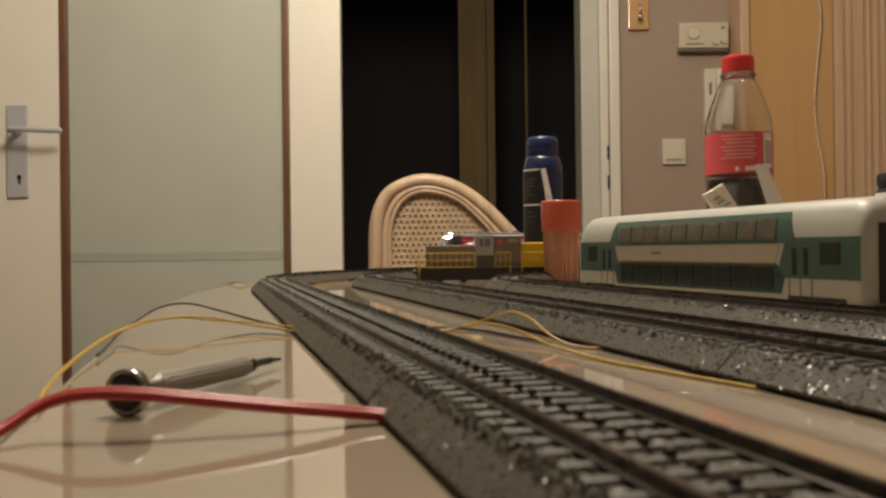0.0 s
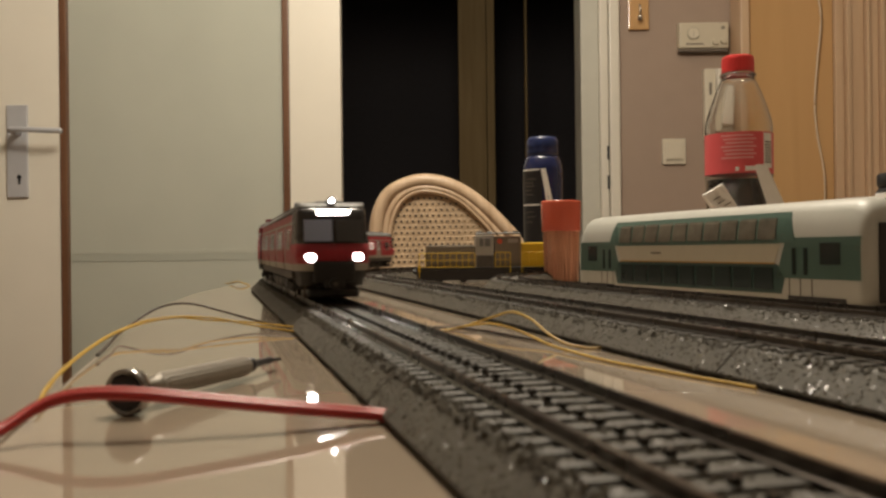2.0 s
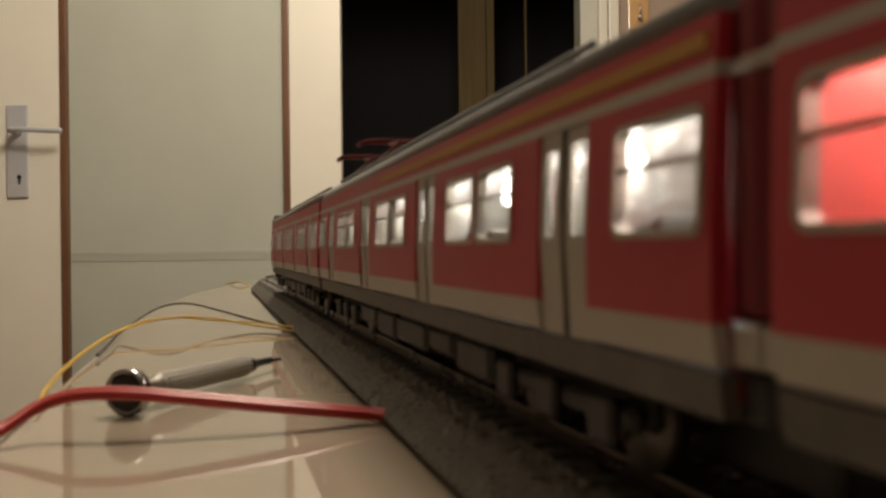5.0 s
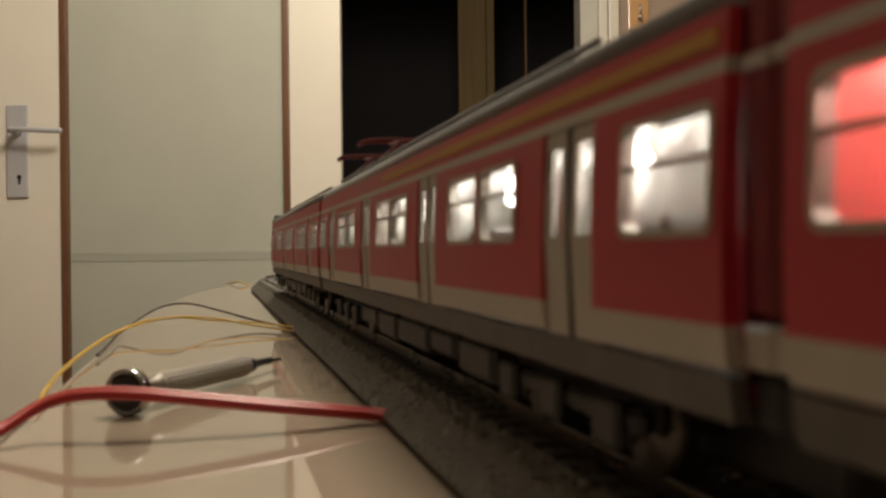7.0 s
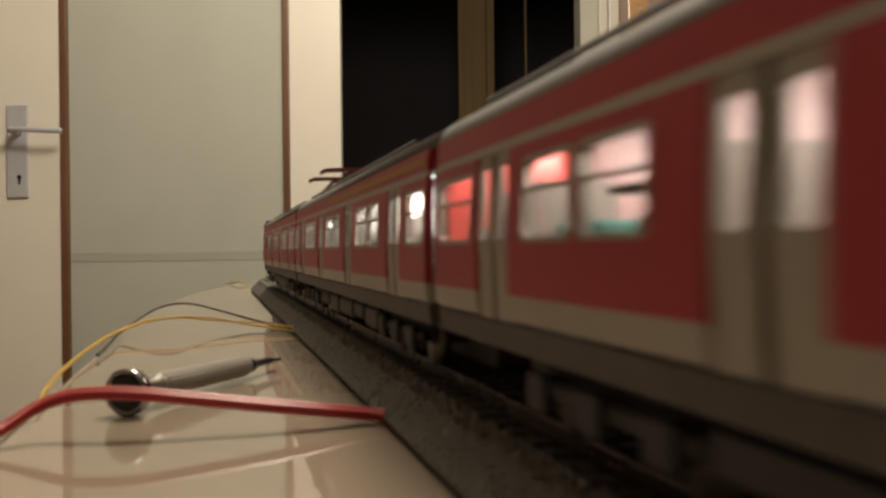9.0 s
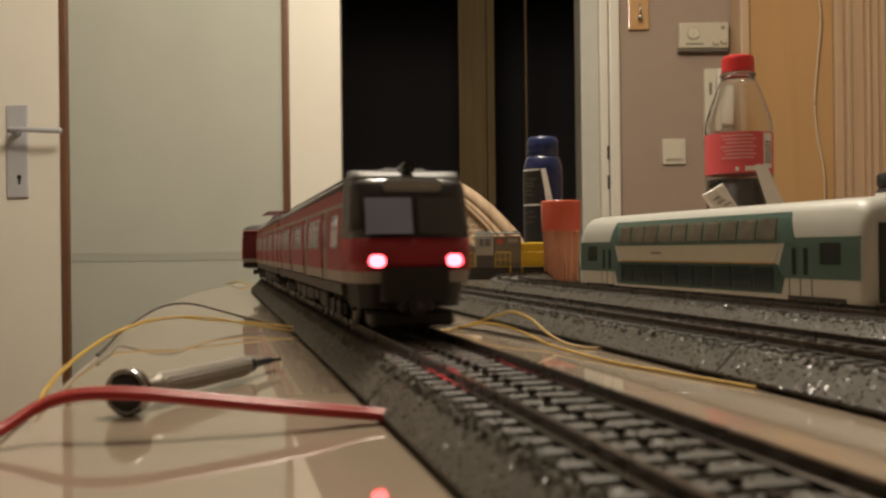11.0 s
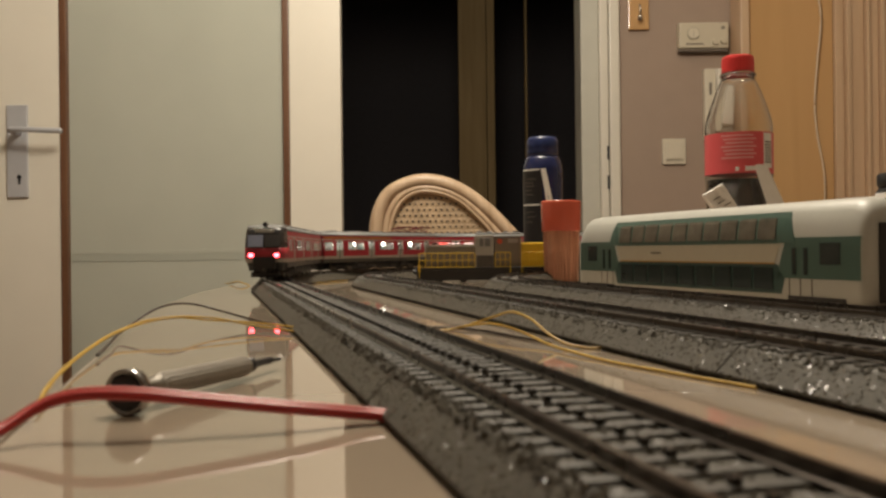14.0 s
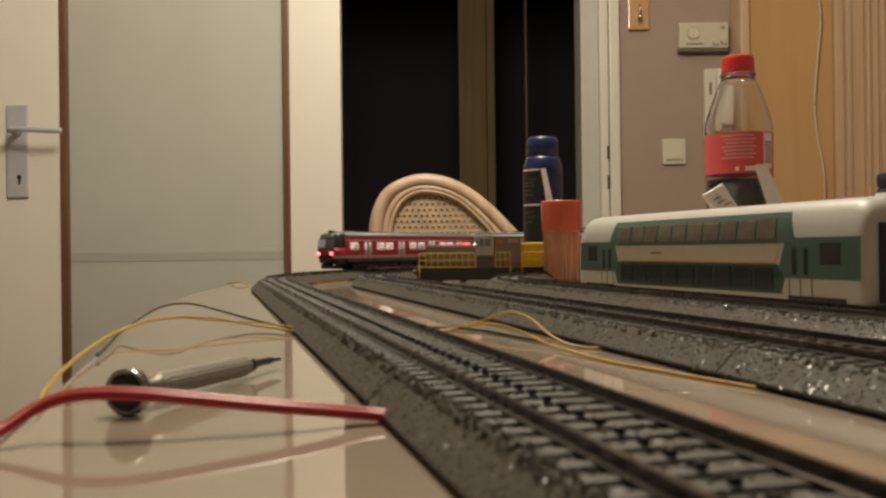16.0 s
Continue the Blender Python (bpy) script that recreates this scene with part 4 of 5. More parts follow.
def front_at(t):
    """Smooth travel between the noted times."""
    for (t0, s0), (t1, s1), i in zip(FRONT, FRONT[1:], range(len(FRONT))):
        if t <= t1 + 1e-9:
            tp, sp = FRONT[max(i - 1, 0)]
            tn, sn = FRONT[min(i + 2, len(FRONT) - 1)]
            m0 = (s1 - sp) / (t1 - tp) * (t1 - t0)
            m1 = (sn - s0) / (tn - t0) * (t1 - t0)
            if abs(s1 - s0) < 1e-6:
                m0 = m1 = 0
            u = (t - t0) / (t1 - t0)
            return s0 * (2 * u ** 3 - 3 * u ** 2 + 1) + m0 * (u ** 3 - 2 * u ** 2 + u) + s1 * (3 * u ** 2 - 2 * u ** 3) + m1 * (u ** 3 - u ** 2)
    return FRONT[-1][1]


def car_pose(centre, pivot, flip):
    p, _ = on_path("outer", centre - pivot)
    q, _ = on_path("outer", centre + pivot)
    d = (p - q).normalized()
    mid = (p + q) / 2
    turn = math.degrees(math.atan2(d.y, d.x)) + (180 if flip else 0)
    return pose(mid.x, mid.y, TOP + RAIL_Z, 0, 0, turn)


def motions():
    a, b, c = TRAIN
    times = [i / 10 for i in range(161)]
    for car, back, key, flip in ((a, END_HALF, "leading_car", False), (b, 2 * END_HALF + MID_HALF, "middle_car", False),
                                 (c, 3 * END_HALF + 2 * MID_HALF, "trailing_car", True)):
        walk(car, [(t, car_pose(front_at(t) + back, PIVOT[key], flip)) for t in times])
    # carriers imitate lamps switching, clear to red, while the train waits to run back
    for k, (carrier, at) in enumerate(LAMPS):
        a0 = 0 if k < 4 else 180
        walk(carrier, [(0, pose(*at, 0, 0, a0)), (6.0, pose(*at, 0, 0, a0)), (6.2, pose(*at, 0, 0, a0 + 60)), (6.4, pose(*at, 0, 0, a0 + 120)),
                       (6.6, pose(*at, 0, 0, a0 + 180)), (16, pose(*at, 0, 0, a0 + 180))])


# ---------------------------------------------------------------- things on the table
def wire(name, label, material, r, keys, offsets=((0, 0),)):
    """One or more insulated strands lying on the table through the key points (heights over the top)."""
    w = empty(name, pose(0, 0, TOP), label, "wire", "wires on the table")
    for dx, dz in offsets:
        bm = bmesh.new()
        pts = spline([(x + dx * 0.3, y + dx, max(z, 0) + r * 1.05 + dz) for x, y, z in keys], 8)
        sweep(bm, pts, ring(r, 10))
        part("strand", bm, material, w, "", True)
    return w


def build_wires():
    wire("red_wire_pair", "thick red twin wire running under the track", M_WRED, 0.00095,
         [(-0.0470, 0.1440, 0.0), (-0.0385, 0.1560, 0.0008), (-0.0344, 0.1621, 0.0020), (-0.0300, 0.1667, 0.0045), (-0.0256, 0.1677, 0.0060), (-0.0199, 0.1665, 0.0066), (-0.0125, 0.1651, 0.0063),
          (-0.0029, 0.1641, 0.0051), (0.0067, 0.1632, 0.0038), (0.0167, 0.1633, 0.0024), (0.0262, 0.1647, 0.0009), (0.0324, 0.1640, 0.0002), (0.0350, 0.1655, 0.0)],
         ((0, 0), (0.0012, 0.0004)))
    wire("yellow_wire", "thin yellow wire looping to the table edge", M_WYELLOW, 0.00038,
         [(0.0338, 0.3467, 0.0006), (0.0258, 0.3547, 0.0015), (0.0133, 0.3646, 0.0031), (0.0003, 0.3749, 0.0052), (-0.0128, 0.3748, 0.0063), (-0.0253, 0.3695, 0.0055),
          (-0.0349, 0.3371, 0.0034), (-0.0373, 0.2861, 0.0028), (-0.0376, 0.2470, 0.0022), (-0.0364, 0.2157, 0.0017), (-0.0347, 0.1957, 0.0009)])
    wire("yellow_wire", "second thin yellow wire beside the brown one", M_WYELLOW, 0.00038,
         [(0.0347, 0.3563, 0.0013), (0.0266, 0.3646, 0.0022), (0.0139, 0.3805, 0.0028), (-0.0019, 0.3812, 0.0041), (-0.0148, 0.3704, 0.0062), (-0.0268, 0.3604, 0.0049),
          (-0.0347, 0.3371, 0.0030), (-0.0371, 0.2861, 0.0025), (-0.0374, 0.2470, 0.0019), (-0.0362, 0.2157, 0.0014), (-0.0345, 0.1957, 0.0006)])
    wire("brown_wire", "thin dark brown wire arching beside yellow wires", M_WBROWN, 0.00050,
         [(0.0342, 0.3514, 0.0010), (0.0190, 0.3900, 0.0021), (0.0052, 0.4079, 0.0052), (-0.0069, 0.4127, 0.0085), (-0.0159, 0.3980, 0.0100), (-0.0242, 0.3845, 0.0082),
          (-0.0338, 0.3575, 0.0022), (-0.0340, 0.3245, 0.0016), (-0.0342, 0.2895, 0.0009)])
    wire("yellow_wire", "thin yellow wire arching between the tracks", M_WYELLOW, 0.00043,
         [(0.0720, 0.3490, 0.0), (0.0871, 0.3462, 0.0), (0.0954, 0.3429, 0.0013), (0.1030, 0.3297, 0.0056), (0.1044, 0.3103, 0.0089), (0.1057, 0.2928, 0.0075),
          (0.1072, 0.2806, 0.0036), (0.1098, 0.2723, 0.0011), (0.1136, 0.2674, 0.0002), (0.1185, 0.2638, 0.0)])
    wire("yellow_wire", "long thin yellow wire lying between the tracks", M_WYELLOW, 0.00043,
         [(0.0720, 0.3440, 0.0), (0.0859, 0.3414, 0.0), (0.0941, 0.3382, 0.0017), (0.1016, 0.3253, 0.0036), (0.1046, 0.3015, 0.0027), (0.1047, 0.2742, 0.0008), (0.1049, 0.2557, 0.0004),
          (0.1069, 0.2319, 0.0), (0.1112, 0.2076, 0.0), (0.1160, 0.1856, 0.0), (0.1175, 0.1782, 0.0)])
    wire("brown_wire", "short dark brown wire between the tracks", M_WBROWN, 0.00050,
         [(0.0720, 0.3640, 0.0), (0.0904, 0.3502, 0.0004), (0.1003, 0.3358, 0.0002), (0.1048, 0.3146, 0.0), (0.1081, 0.2939, 0.0), (0.1100, 0.2853, 0.0)])
    wire("yellow_wire", "far thin yellow wire beside the curved track", M_WYELLOW, 0.00055,
         [(0.0330, 0.8700, 0.0), (0.0270, 0.8800, 0.0022), (0.0230, 0.9000, 0.0030), (0.0185, 0.9200, 0.0012), (0.0120, 0.9300, 0.0)])
    wire("yellow_wire", "far thin yellow wire inside the curve", M_WYELLOW, 0.00030,
         [(0.0918, 0.8900, 0.0006), (0.1142, 0.9150, 0.0007), (0.1389, 0.9550, 0.0007)])


def build_screwdriver():
    a, b = Vector((-0.0170, 0.1876, TOP + 0.0047)), Vector((0.0166, 0.2491, TOP + 0.0030))
    turn = (b - a).to_track_quat("Z", "Y").to_matrix().to_4x4()
    s = empty("screwdriver", Matrix.Translation(a) @ turn, "small precision screwdriver with fluted steel handle", "screwdriver")
    part("swivel_cap", lathe(bmesh.new(), [(0.0010, 0.0012), (0.0030, 0.0010), (0.0037, 0.0000), (0.0043, -0.0006), (0.0047, 0.0000), (0.0047, 0.0018), (0.0040, 0.0030), (0.0022, 0.0042), (0.0016, 0.0050)], 36), M_CAPSTEEL, s, "dished chrome swivel cap", True)
    part("cap_inset", cyl(bmesh.new(), 0.0034, 0.0034, -0.0002, 0.0008, 28), M_BLACK, s, "dark inset of the cap")
    part("neck", lathe(bmesh.new(), [(0.0017, 0.0048), (0.0017, 0.0100), (0.0023, 0.0108), (0.0023, 0.0120)], 24), M_STEEL, s, "", True)
    bm = bmesh.new()
    n = 36
    prof = [(0.0022, 0.0120), (0.0026, 0.0128), (0.0026, 0.0500), (0.0023, 0.0512), (0.0019, 0.0516)]
    rings = []
    for r, z in prof:
        rings.append([bm.verts.new((r * (1 - 0.07 * (i % 2)) * math.cos(2 * math.pi * i / n), r * (1 - 0.07 * (i % 2)) * math.sin(2 * math.pi * i / n), z)) for i in range(n)])
    for q, w in zip(rings, rings[1:]):
        for i in range(n):
            bm.faces.new((q[i], q[(i + 1) % n], w[(i + 1) % n], w[i]))
    bm.faces.new(rings[0][::-1])
    bm.faces.new(rings[-1])
    part("handle", bm, M_STEEL, s, "fluted dull steel handle")
    part("collar", lathe(bmesh.new(), [(0.0012, 0.0516), (0.0014, 0.0522), (0.0019, 0.0530), (0.0019, 0.0545), (0.0012, 0.0555)], 20), M_BLACK, s, "blackened collar", True)
    bm = bmesh.new()
    cyl(bm, 0.0010, 0.0010, 0.0555, 0.0660, 16)
    box(bm, -0.0011, 0.0011, -0.0004, 0.0004, 0.0655, 0.0700)
    part("blade", bm, M_BLACK, s, "black steel blade")


def coach_half(z):
    rows = ((0.0, 0.0140), (0.006, 0.0158), (0.034, 0.0160), (0.040, 0.0154), (0.046, 0.0141), (0.051, 0.0118), (0.0545, 0.0080), (0.0562, 0.0))
    for (z0, y0), (z1, y1) in zip(rows, rows[1:]):
        if z <= z1:
            return y0 + (y1 - y0) * (z - z0) / (z1 - z0)
    return 0.0


def skin(bm, rows, sy, off, thick=0.0006, steps=5):
    """A panel on the coach's side: rows (z, x0, x1); it follows the curve of the wall and stands off it a little."""
    out, inn = [], []
    for (z0, a0, b0), (z1, a1, b1) in zip(rows, rows[1:]):
        for i in range(steps + 1):
            t = i / steps
            z = z0 + (z1 - z0) * t
            a, b = a0 + (a1 - a0) * t, b0 + (b1 - b0) * t
            y = coach_half(z)
            out.append((bm.verts.new((a, sy * (y + off), z)), bm.verts.new((b, sy * (y + off), z))))
            inn.append((bm.verts.new((a, sy * (y + off - thick), z)), bm.verts.new((b, sy * (y + off - thick), z))))
    for i in range(len(out) - 1):
        bm.faces.new((out[i][0], out[i][1], out[i + 1][1], out[i + 1][0]))
        bm.faces.new((out[i][0], out[i + 1][0], inn[i + 1][0], inn[i][0]))
        bm.faces.new((out[i][1], inn[i][1], inn[i + 1][1], out[i + 1][1]))
    bm.faces.new((out[0][0], inn[0][0], inn[0][1], out[0][1]))
    bm.faces.new((out[-1][0], out[-1][1], inn[-1][1], inn[-1][0]))
    return bm


def build_coach():
    """Double-deck coach; x runs along it, the side with sy = -1 faces the outer track."""
    a, b = Vector((0.301, 0.357)), Vector((0.280, 0.657))
    d = (b - a).normalized()
    side = Vector((d.y, -d.x))
    mid = (a + b) / 2 + side * 0.016 + d * 0.0065
    half = 0.1475
    c = empty("double_deck_coach", pose(mid.x, mid.y, TOP, 0, 0, math.degrees(math.atan2(d.y, d.x))), "green and white double-deck model coach standing on the table", "model coach")
    bm = bmesh.new()
    zs = [0.003, 0.006, 0.034, 0.037, 0.040, 0.043, 0.046, 0.049, 0.051, 0.053, 0.0545, 0.0555, 0.0562]
    prof = [(-coach_half(z), z) for z in zs] + [(coach_half(z), z) for z in reversed(zs[:-1])]
    cols = []
    for x, k in ((-half, 0.88), (-half + 0.004, 0.97), (-half + 0.010, 1.0), (half - 0.010, 1.0), (half - 0.004, 0.97), (half, 0.88)):
        cols.append([bm.verts.new((x, y, 0.003 + (z - 0.003) * (k if z > 0.03 else 1))) for y, z in prof])
    for q, w in zip(cols, cols[1:]):
        for i in range(len(prof)):
            j = (i + 1) % len(prof)
            bm.faces.new((q[i], q[j], w[j], w[i]))
    bm.faces.new(cols[0][::-1])
    bm.faces.new(cols[-1])
    body = part("body", bm, M_COACHW, c, "white coach shell", True)
    part("chassis", box(bmesh.new(), -half + 0.008, half - 0.008, -0.0125, 0.0125, 0.0, 0.0032), M_UNDER, c)
    for e in (-1, 1):
        part("end_door", box(bmesh.new(), *sorted((e * half, e * (half + 0.0015))), -0.0075, 0.0075, 0.004, 0.043, 0.0006, 1), M_UNDER, c, "dark gangway end")
    for sy in (-1, 1):
        xe = half - 0.0018
        # green ends
        for e in (-1, 1):
            g = bmesh.new()
            inner0 = e * (half - 0.0545)
            rows = [(0.0150, *sorted((e * xe, e * (half - 0.0630)))), (0.0365, *sorted((e * xe, inner0)))]
            skin(g, rows, sy, 0.0003)
            part("green_panel", g, M_TEAL, body, "dark green side panel")
            door_x = e * (half - 0.044)
            for dx in (-0.0044, 0.0044):
                part("door_window", skin(bmesh.new(), [(0.0170, door_x + dx - 0.0014, door_x + dx + 0.0014), (0.0310, door_x + dx - 0.0014, door_x + dx + 0.0014)], sy, 0.0006), M_COACHWIN, body)
            for dx in (-0.0085, 0.0, 0.0085):
                part("door_joint", skin(bmesh.new(), [(0.0055, door_x + dx - 0.0003, door_x + dx + 0.0003), (0.0150, door_x + dx - 0.0003, door_x + dx + 0.0003)], sy, 0.0003), M_LGREY, body)
            # no opening is cut; a black strip imitates its dark hollow
            part("bogie_opening_shade", skin(bmesh.new(), [(0.0030, *sorted((e * (half - 0.012), e * (half - 0.054)))), (0.0058, *sorted((e * (half - 0.012), e * (half - 0.054))))], sy, 0.0003), M_UNDER, body, "black strip painted for the shaded bogie opening")
            wx = e * (half - 0.022)
            part("window", skin(bmesh.new(), [(0.0225, wx - 0.0070, wx + 0.0070), (0.0335, wx - 0.0070, wx + 0.0070)], sy, 0.0006), M_COACHWIN, body, "dark end window")
        # upper deck
        L = half - 0.058
        part("upper_band", skin(bmesh.new(), [(0.0335, -L + 0.002, L - 0.002), (0.0505, -L - 0.004, L + 0.004)], sy, 0.0003), M_TEAL, body, "green upper window band")
        for e in (-1, 1):
            slant = [(0.0338, *sorted((e * (L - 0.0015), e * (half - 0.0480)))), (0.0366, *sorted((e * (L - 0.0005), e * (half - 0.0485)))), (0.0440, *sorted((e * (L + 0.0020), e * (half - 0.0512)))), (0.0505, *sorted((e * (L + 0.0040), e * (half - 0.0542))))]
            part("slant_panel", skin(bmesh.new(), slant, sy, 0.0004), M_TEAL, body, "green slanting panel at the deck end")
        n = 10
        for i in range(n):
            x0 = -L + 0.004 + (2 * L - 0.008) * i / n
            x1 = x0 + (2 * L - 0.008) / n
            part("upper_window", skin(bmesh.new(), [(0.0358, x0 + 0.0016, x1 - 0.0016), (0.0372, x0 + 0.0011, x1 - 0.0011), (0.0462, x0 + 0.0016, x1 - 0.0006), (0.0476, x0 + 0.0022, x1 - 0.0012)], sy, 0.0007), M_COACHUP, body)
        # waist panel and lower deck
        part("waist_panel", skin(bmesh.new(), [(0.0232, -L + 0.006, L - 0.006), (0.0333, -L + 0.001, L - 0.001)], sy, 0.0003), M_COACHC, body, "cream waist panel")
        part("waist_line", skin(bmesh.new(), [(0.0224, -L + 0.006, L - 0.006), (0.0232, -L + 0.006, L - 0.006)], sy, 0.0004), M_YSTRIPE, body, "thin yellow line")
        part("name_bar", skin(bmesh.new(), [(0.0278, 0.030, 0.042), (0.0292, 0.030, 0.042)], sy, 0.0005), M_LGREY, body)
        part("lower_band", skin(bmesh.new(), [(0.0064, -L + 0.001, L - 0.001), (0.0150, -L - 0.002, L + 0.002), (0.0224, -L + 0.004, L - 0.004)], sy, 0.0003), M_GREEN, body, "dark green lower window band")
        n = 9
        for i in range(n):
            x0 = -L + 0.006 + (2 * L - 0.012) * i / n
            x1 = x0 + (2 * L - 0.012) / n
            part("lower_window", skin(bmesh.new(), [(0.0085, x0 + 0.0011, x1 - 0.0011), (0.0205, x0 + 0.0011, x1 - 0.0011)], sy, 0.0007), M_COACHWIN, body)
    return c


def railing(parent, u0, u1, y, z0, z1, posts):
    r = part("railing", sweep(bmesh.new(), [Vector((u0, y, z0)), Vector((u0, y, z1 - 0.001)), Vector((u0 + 0.001, y, z1)), Vector((u1 - 0.001, y, z1)), Vector((u1, y, z1 - 0.001)), Vector((u1, y, z0))],
                              ring(0.00042, 6), up=Vector((0, 1, 0))), M_YELLOW, parent, "yellow handrail")
    for z in (z0 + 0.0002, (z0 + z1) / 2):
        part("bar", sweep(bmesh.new(), [Vector((u0, y, z)), Vector((u1, y, z))], ring(0.00034, 6)), M_YELLOW, r)
    for i in range(1, posts):
        x = u0 + (u1 - u0) * i / posts
        part("post", cyl(bmesh.new(), 0.00034, 0.00034, z0, z1, 6, pose(x, y, 0)), M_YELLOW, r)


def build_loco():
    l = empty("diesel_locomotive", in_room(0, 0.9, TOP), "grey model diesel locomotive with yellow handrails", "model locomotive")
    y0, y1 = -0.016, 0.018
    part("frame", box(bmesh.new(), -0.0245, 0.1400, y0, y1, 0.0120, 0.0148, 0.0005, 1), M_UNDER, l)
    for x in (0.008, 0.092):
        bg = part("bogie", box(bmesh.new(), x - 0.020, x + 0.020, -0.013, 0.013, 0.0030, 0.0118, 0.001, 1), M_UNDER, l)
        for dx in (-0.012, 0.012):
            for lo in (-0.0145, 0.0120):
                part("wheel", cyl(bmesh.new(), 0.0055, 0.0055, lo, lo + 0.0025, 20, pose(x + dx, 0, 0.0055, 90)), M_UNDER, bg)
    part("fuel_tank", box(bmesh.new(), 0.034, 0.066, -0.012, 0.012, 0.0035, 0.0119, 0.001, 1), M_UNDER, l)
    part("buffer_beam", box(bmesh.new(), -0.0265, -0.0246, y0, y1, 0.0045, 0.0150, 0.0005, 1), M_UNDER, l)
    for sy in (-0.010, 0.012):
        part("buffer", cyl(bmesh.new(), 0.0022, 0.0022, -0.0300, -0.0266, 16, pose(0, sy, 0.0105) @ pose(0, 0, 0, 0, 90)), M_UNDER, l)
    hood = part("long_hood", box(bmesh.new(), -0.0170, 0.0318, -0.0105, 0.0105, 0.0149, 0.0368, 0.0018, 2), M_HOOD, l, "brown-grey engine hood")
    for i in range(6):
        part("louvre", box(bmesh.new(), -0.010 + i * 0.0065, -0.0055 + i * 0.0065, -0.0112, -0.0104, 0.0200, 0.0330), M_HOOD, hood)
    cab = part("cab", box(bmesh.new(), 0.0320, 0.0504, -0.0150, 0.0150, 0.0149, 0.0462, 0.0012, 2), M_LCAB, l, "pale grey driver's cab")
    for x0, x1 in ((0.0360, 0.0398), (0.0412, 0.0464)):
        part("cab_window", box(bmesh.new(), x0, x1, -0.0156, -0.0149, 0.0352, 0.0430, 0.0003, 1), M_ROOF, cab, "plain grey cab window")
    part("cab_step", box(bmesh.new(), 0.0328, 0.0498, -0.0158, -0.0149, 0.0150, 0.0262), M_SKIRT, cab, "dark cab steps")
    part("cab_roof", box(bmesh.new(), 0.0325, 0.0765, -0.0140, 0.0140, 0.0472, 0.0486, 0.0005, 1), M_ROOF, l)
    for x in (0.036, 0.046, 0.062, 0.072):
        part("roof_fitting", box(bmesh.new(), x - 0.002, x + 0.003, -0.004, 0.004, 0.0487, 0.0502, 0.0004, 1), M_UNDER, l)
    rear = part("rear_cabinet", box(bmesh.new(), 0.0506, 0.0770, -0.0120, 0.0120, 0.0149, 0.0448, 0.0012, 2), M_HOOD, l, "brown-grey cabinet behind the cab")
    part("disc", cyl(bmesh.new(), 0.0026, 0.0026, 0, 0.0008, 20, pose(0.0560, -0.0120, 0.0400, 90)), M_PICKRED, rear, "dull red round plate")
    part("vent", box(bmesh.new(), 0.0640, 0.0740, -0.0128, -0.0120, 0.0385, 0.0425), M_LCAB, rear)
    part("short_hood", box(bmesh.new(), 0.0772, 0.1340, -0.0105, 0.0105, 0.0149, 0.0385, 0.0018, 2), M_YELLOW, l, "yellow short hood")
    railing(l, -0.0235, 0.0312, -0.0155, 0.0149, 0.0288, 9)
    railing(l, 0.0510, 0.0660, -0.0155, 0.0149, 0.0290, 3)
    railing(l, 0.0772, 0.1330, -0.0155, 0.0149, 0.0290, 8)
    for x in (-0.0235, 0.0660, 0.0772):
        part("grab_pole", cyl(bmesh.new(), 0.00042, 0.00042, 0.0050, 0.0290, 6, pose(x, -0.0162, 0)), M_YELLOW, l)
    # black sheet added to darken the space below the loco's deck
    part("underside_fill", box(bmesh.new(), -0.0240, 0.1395, -0.0152, -0.0146, 0.0020, 0.0119), M_UNDER, l, "black sheet filling in the dark underside")
    part("step_ladder", box(bmesh.new(), -0.0248, -0.0225, -0.0165, -0.0154, 0.0110, 0.0180), M_YELLOW, l)


def label_band(r, z0, z1, t0, t1, n=24):
    """A curved piece of label between two angles (degrees)."""
    bm = bmesh.new()
    o = []
    for i in range(n + 1):
        t = radians(t0 + (t1 - t0) * i / n)
        o.append([bm.verts.new((q * math.cos(t), q * math.sin(t), z)) for q, z in ((r, z0), (r, z1), (r - 0.0003, z1), (r - 0.0003, z0))])
    for a, b in zip(o, o[1:]):
        for i in range(4):
            bm.faces.new((a[i], a[(i + 1) % 4], b[(i + 1) % 4], b[i]))
    bm.faces.new(o[0])
    bm.faces.new(o[-1][::-1])
    bmesh.ops.recalc_face_normals(bm, faces=bm.faces)
    return bm


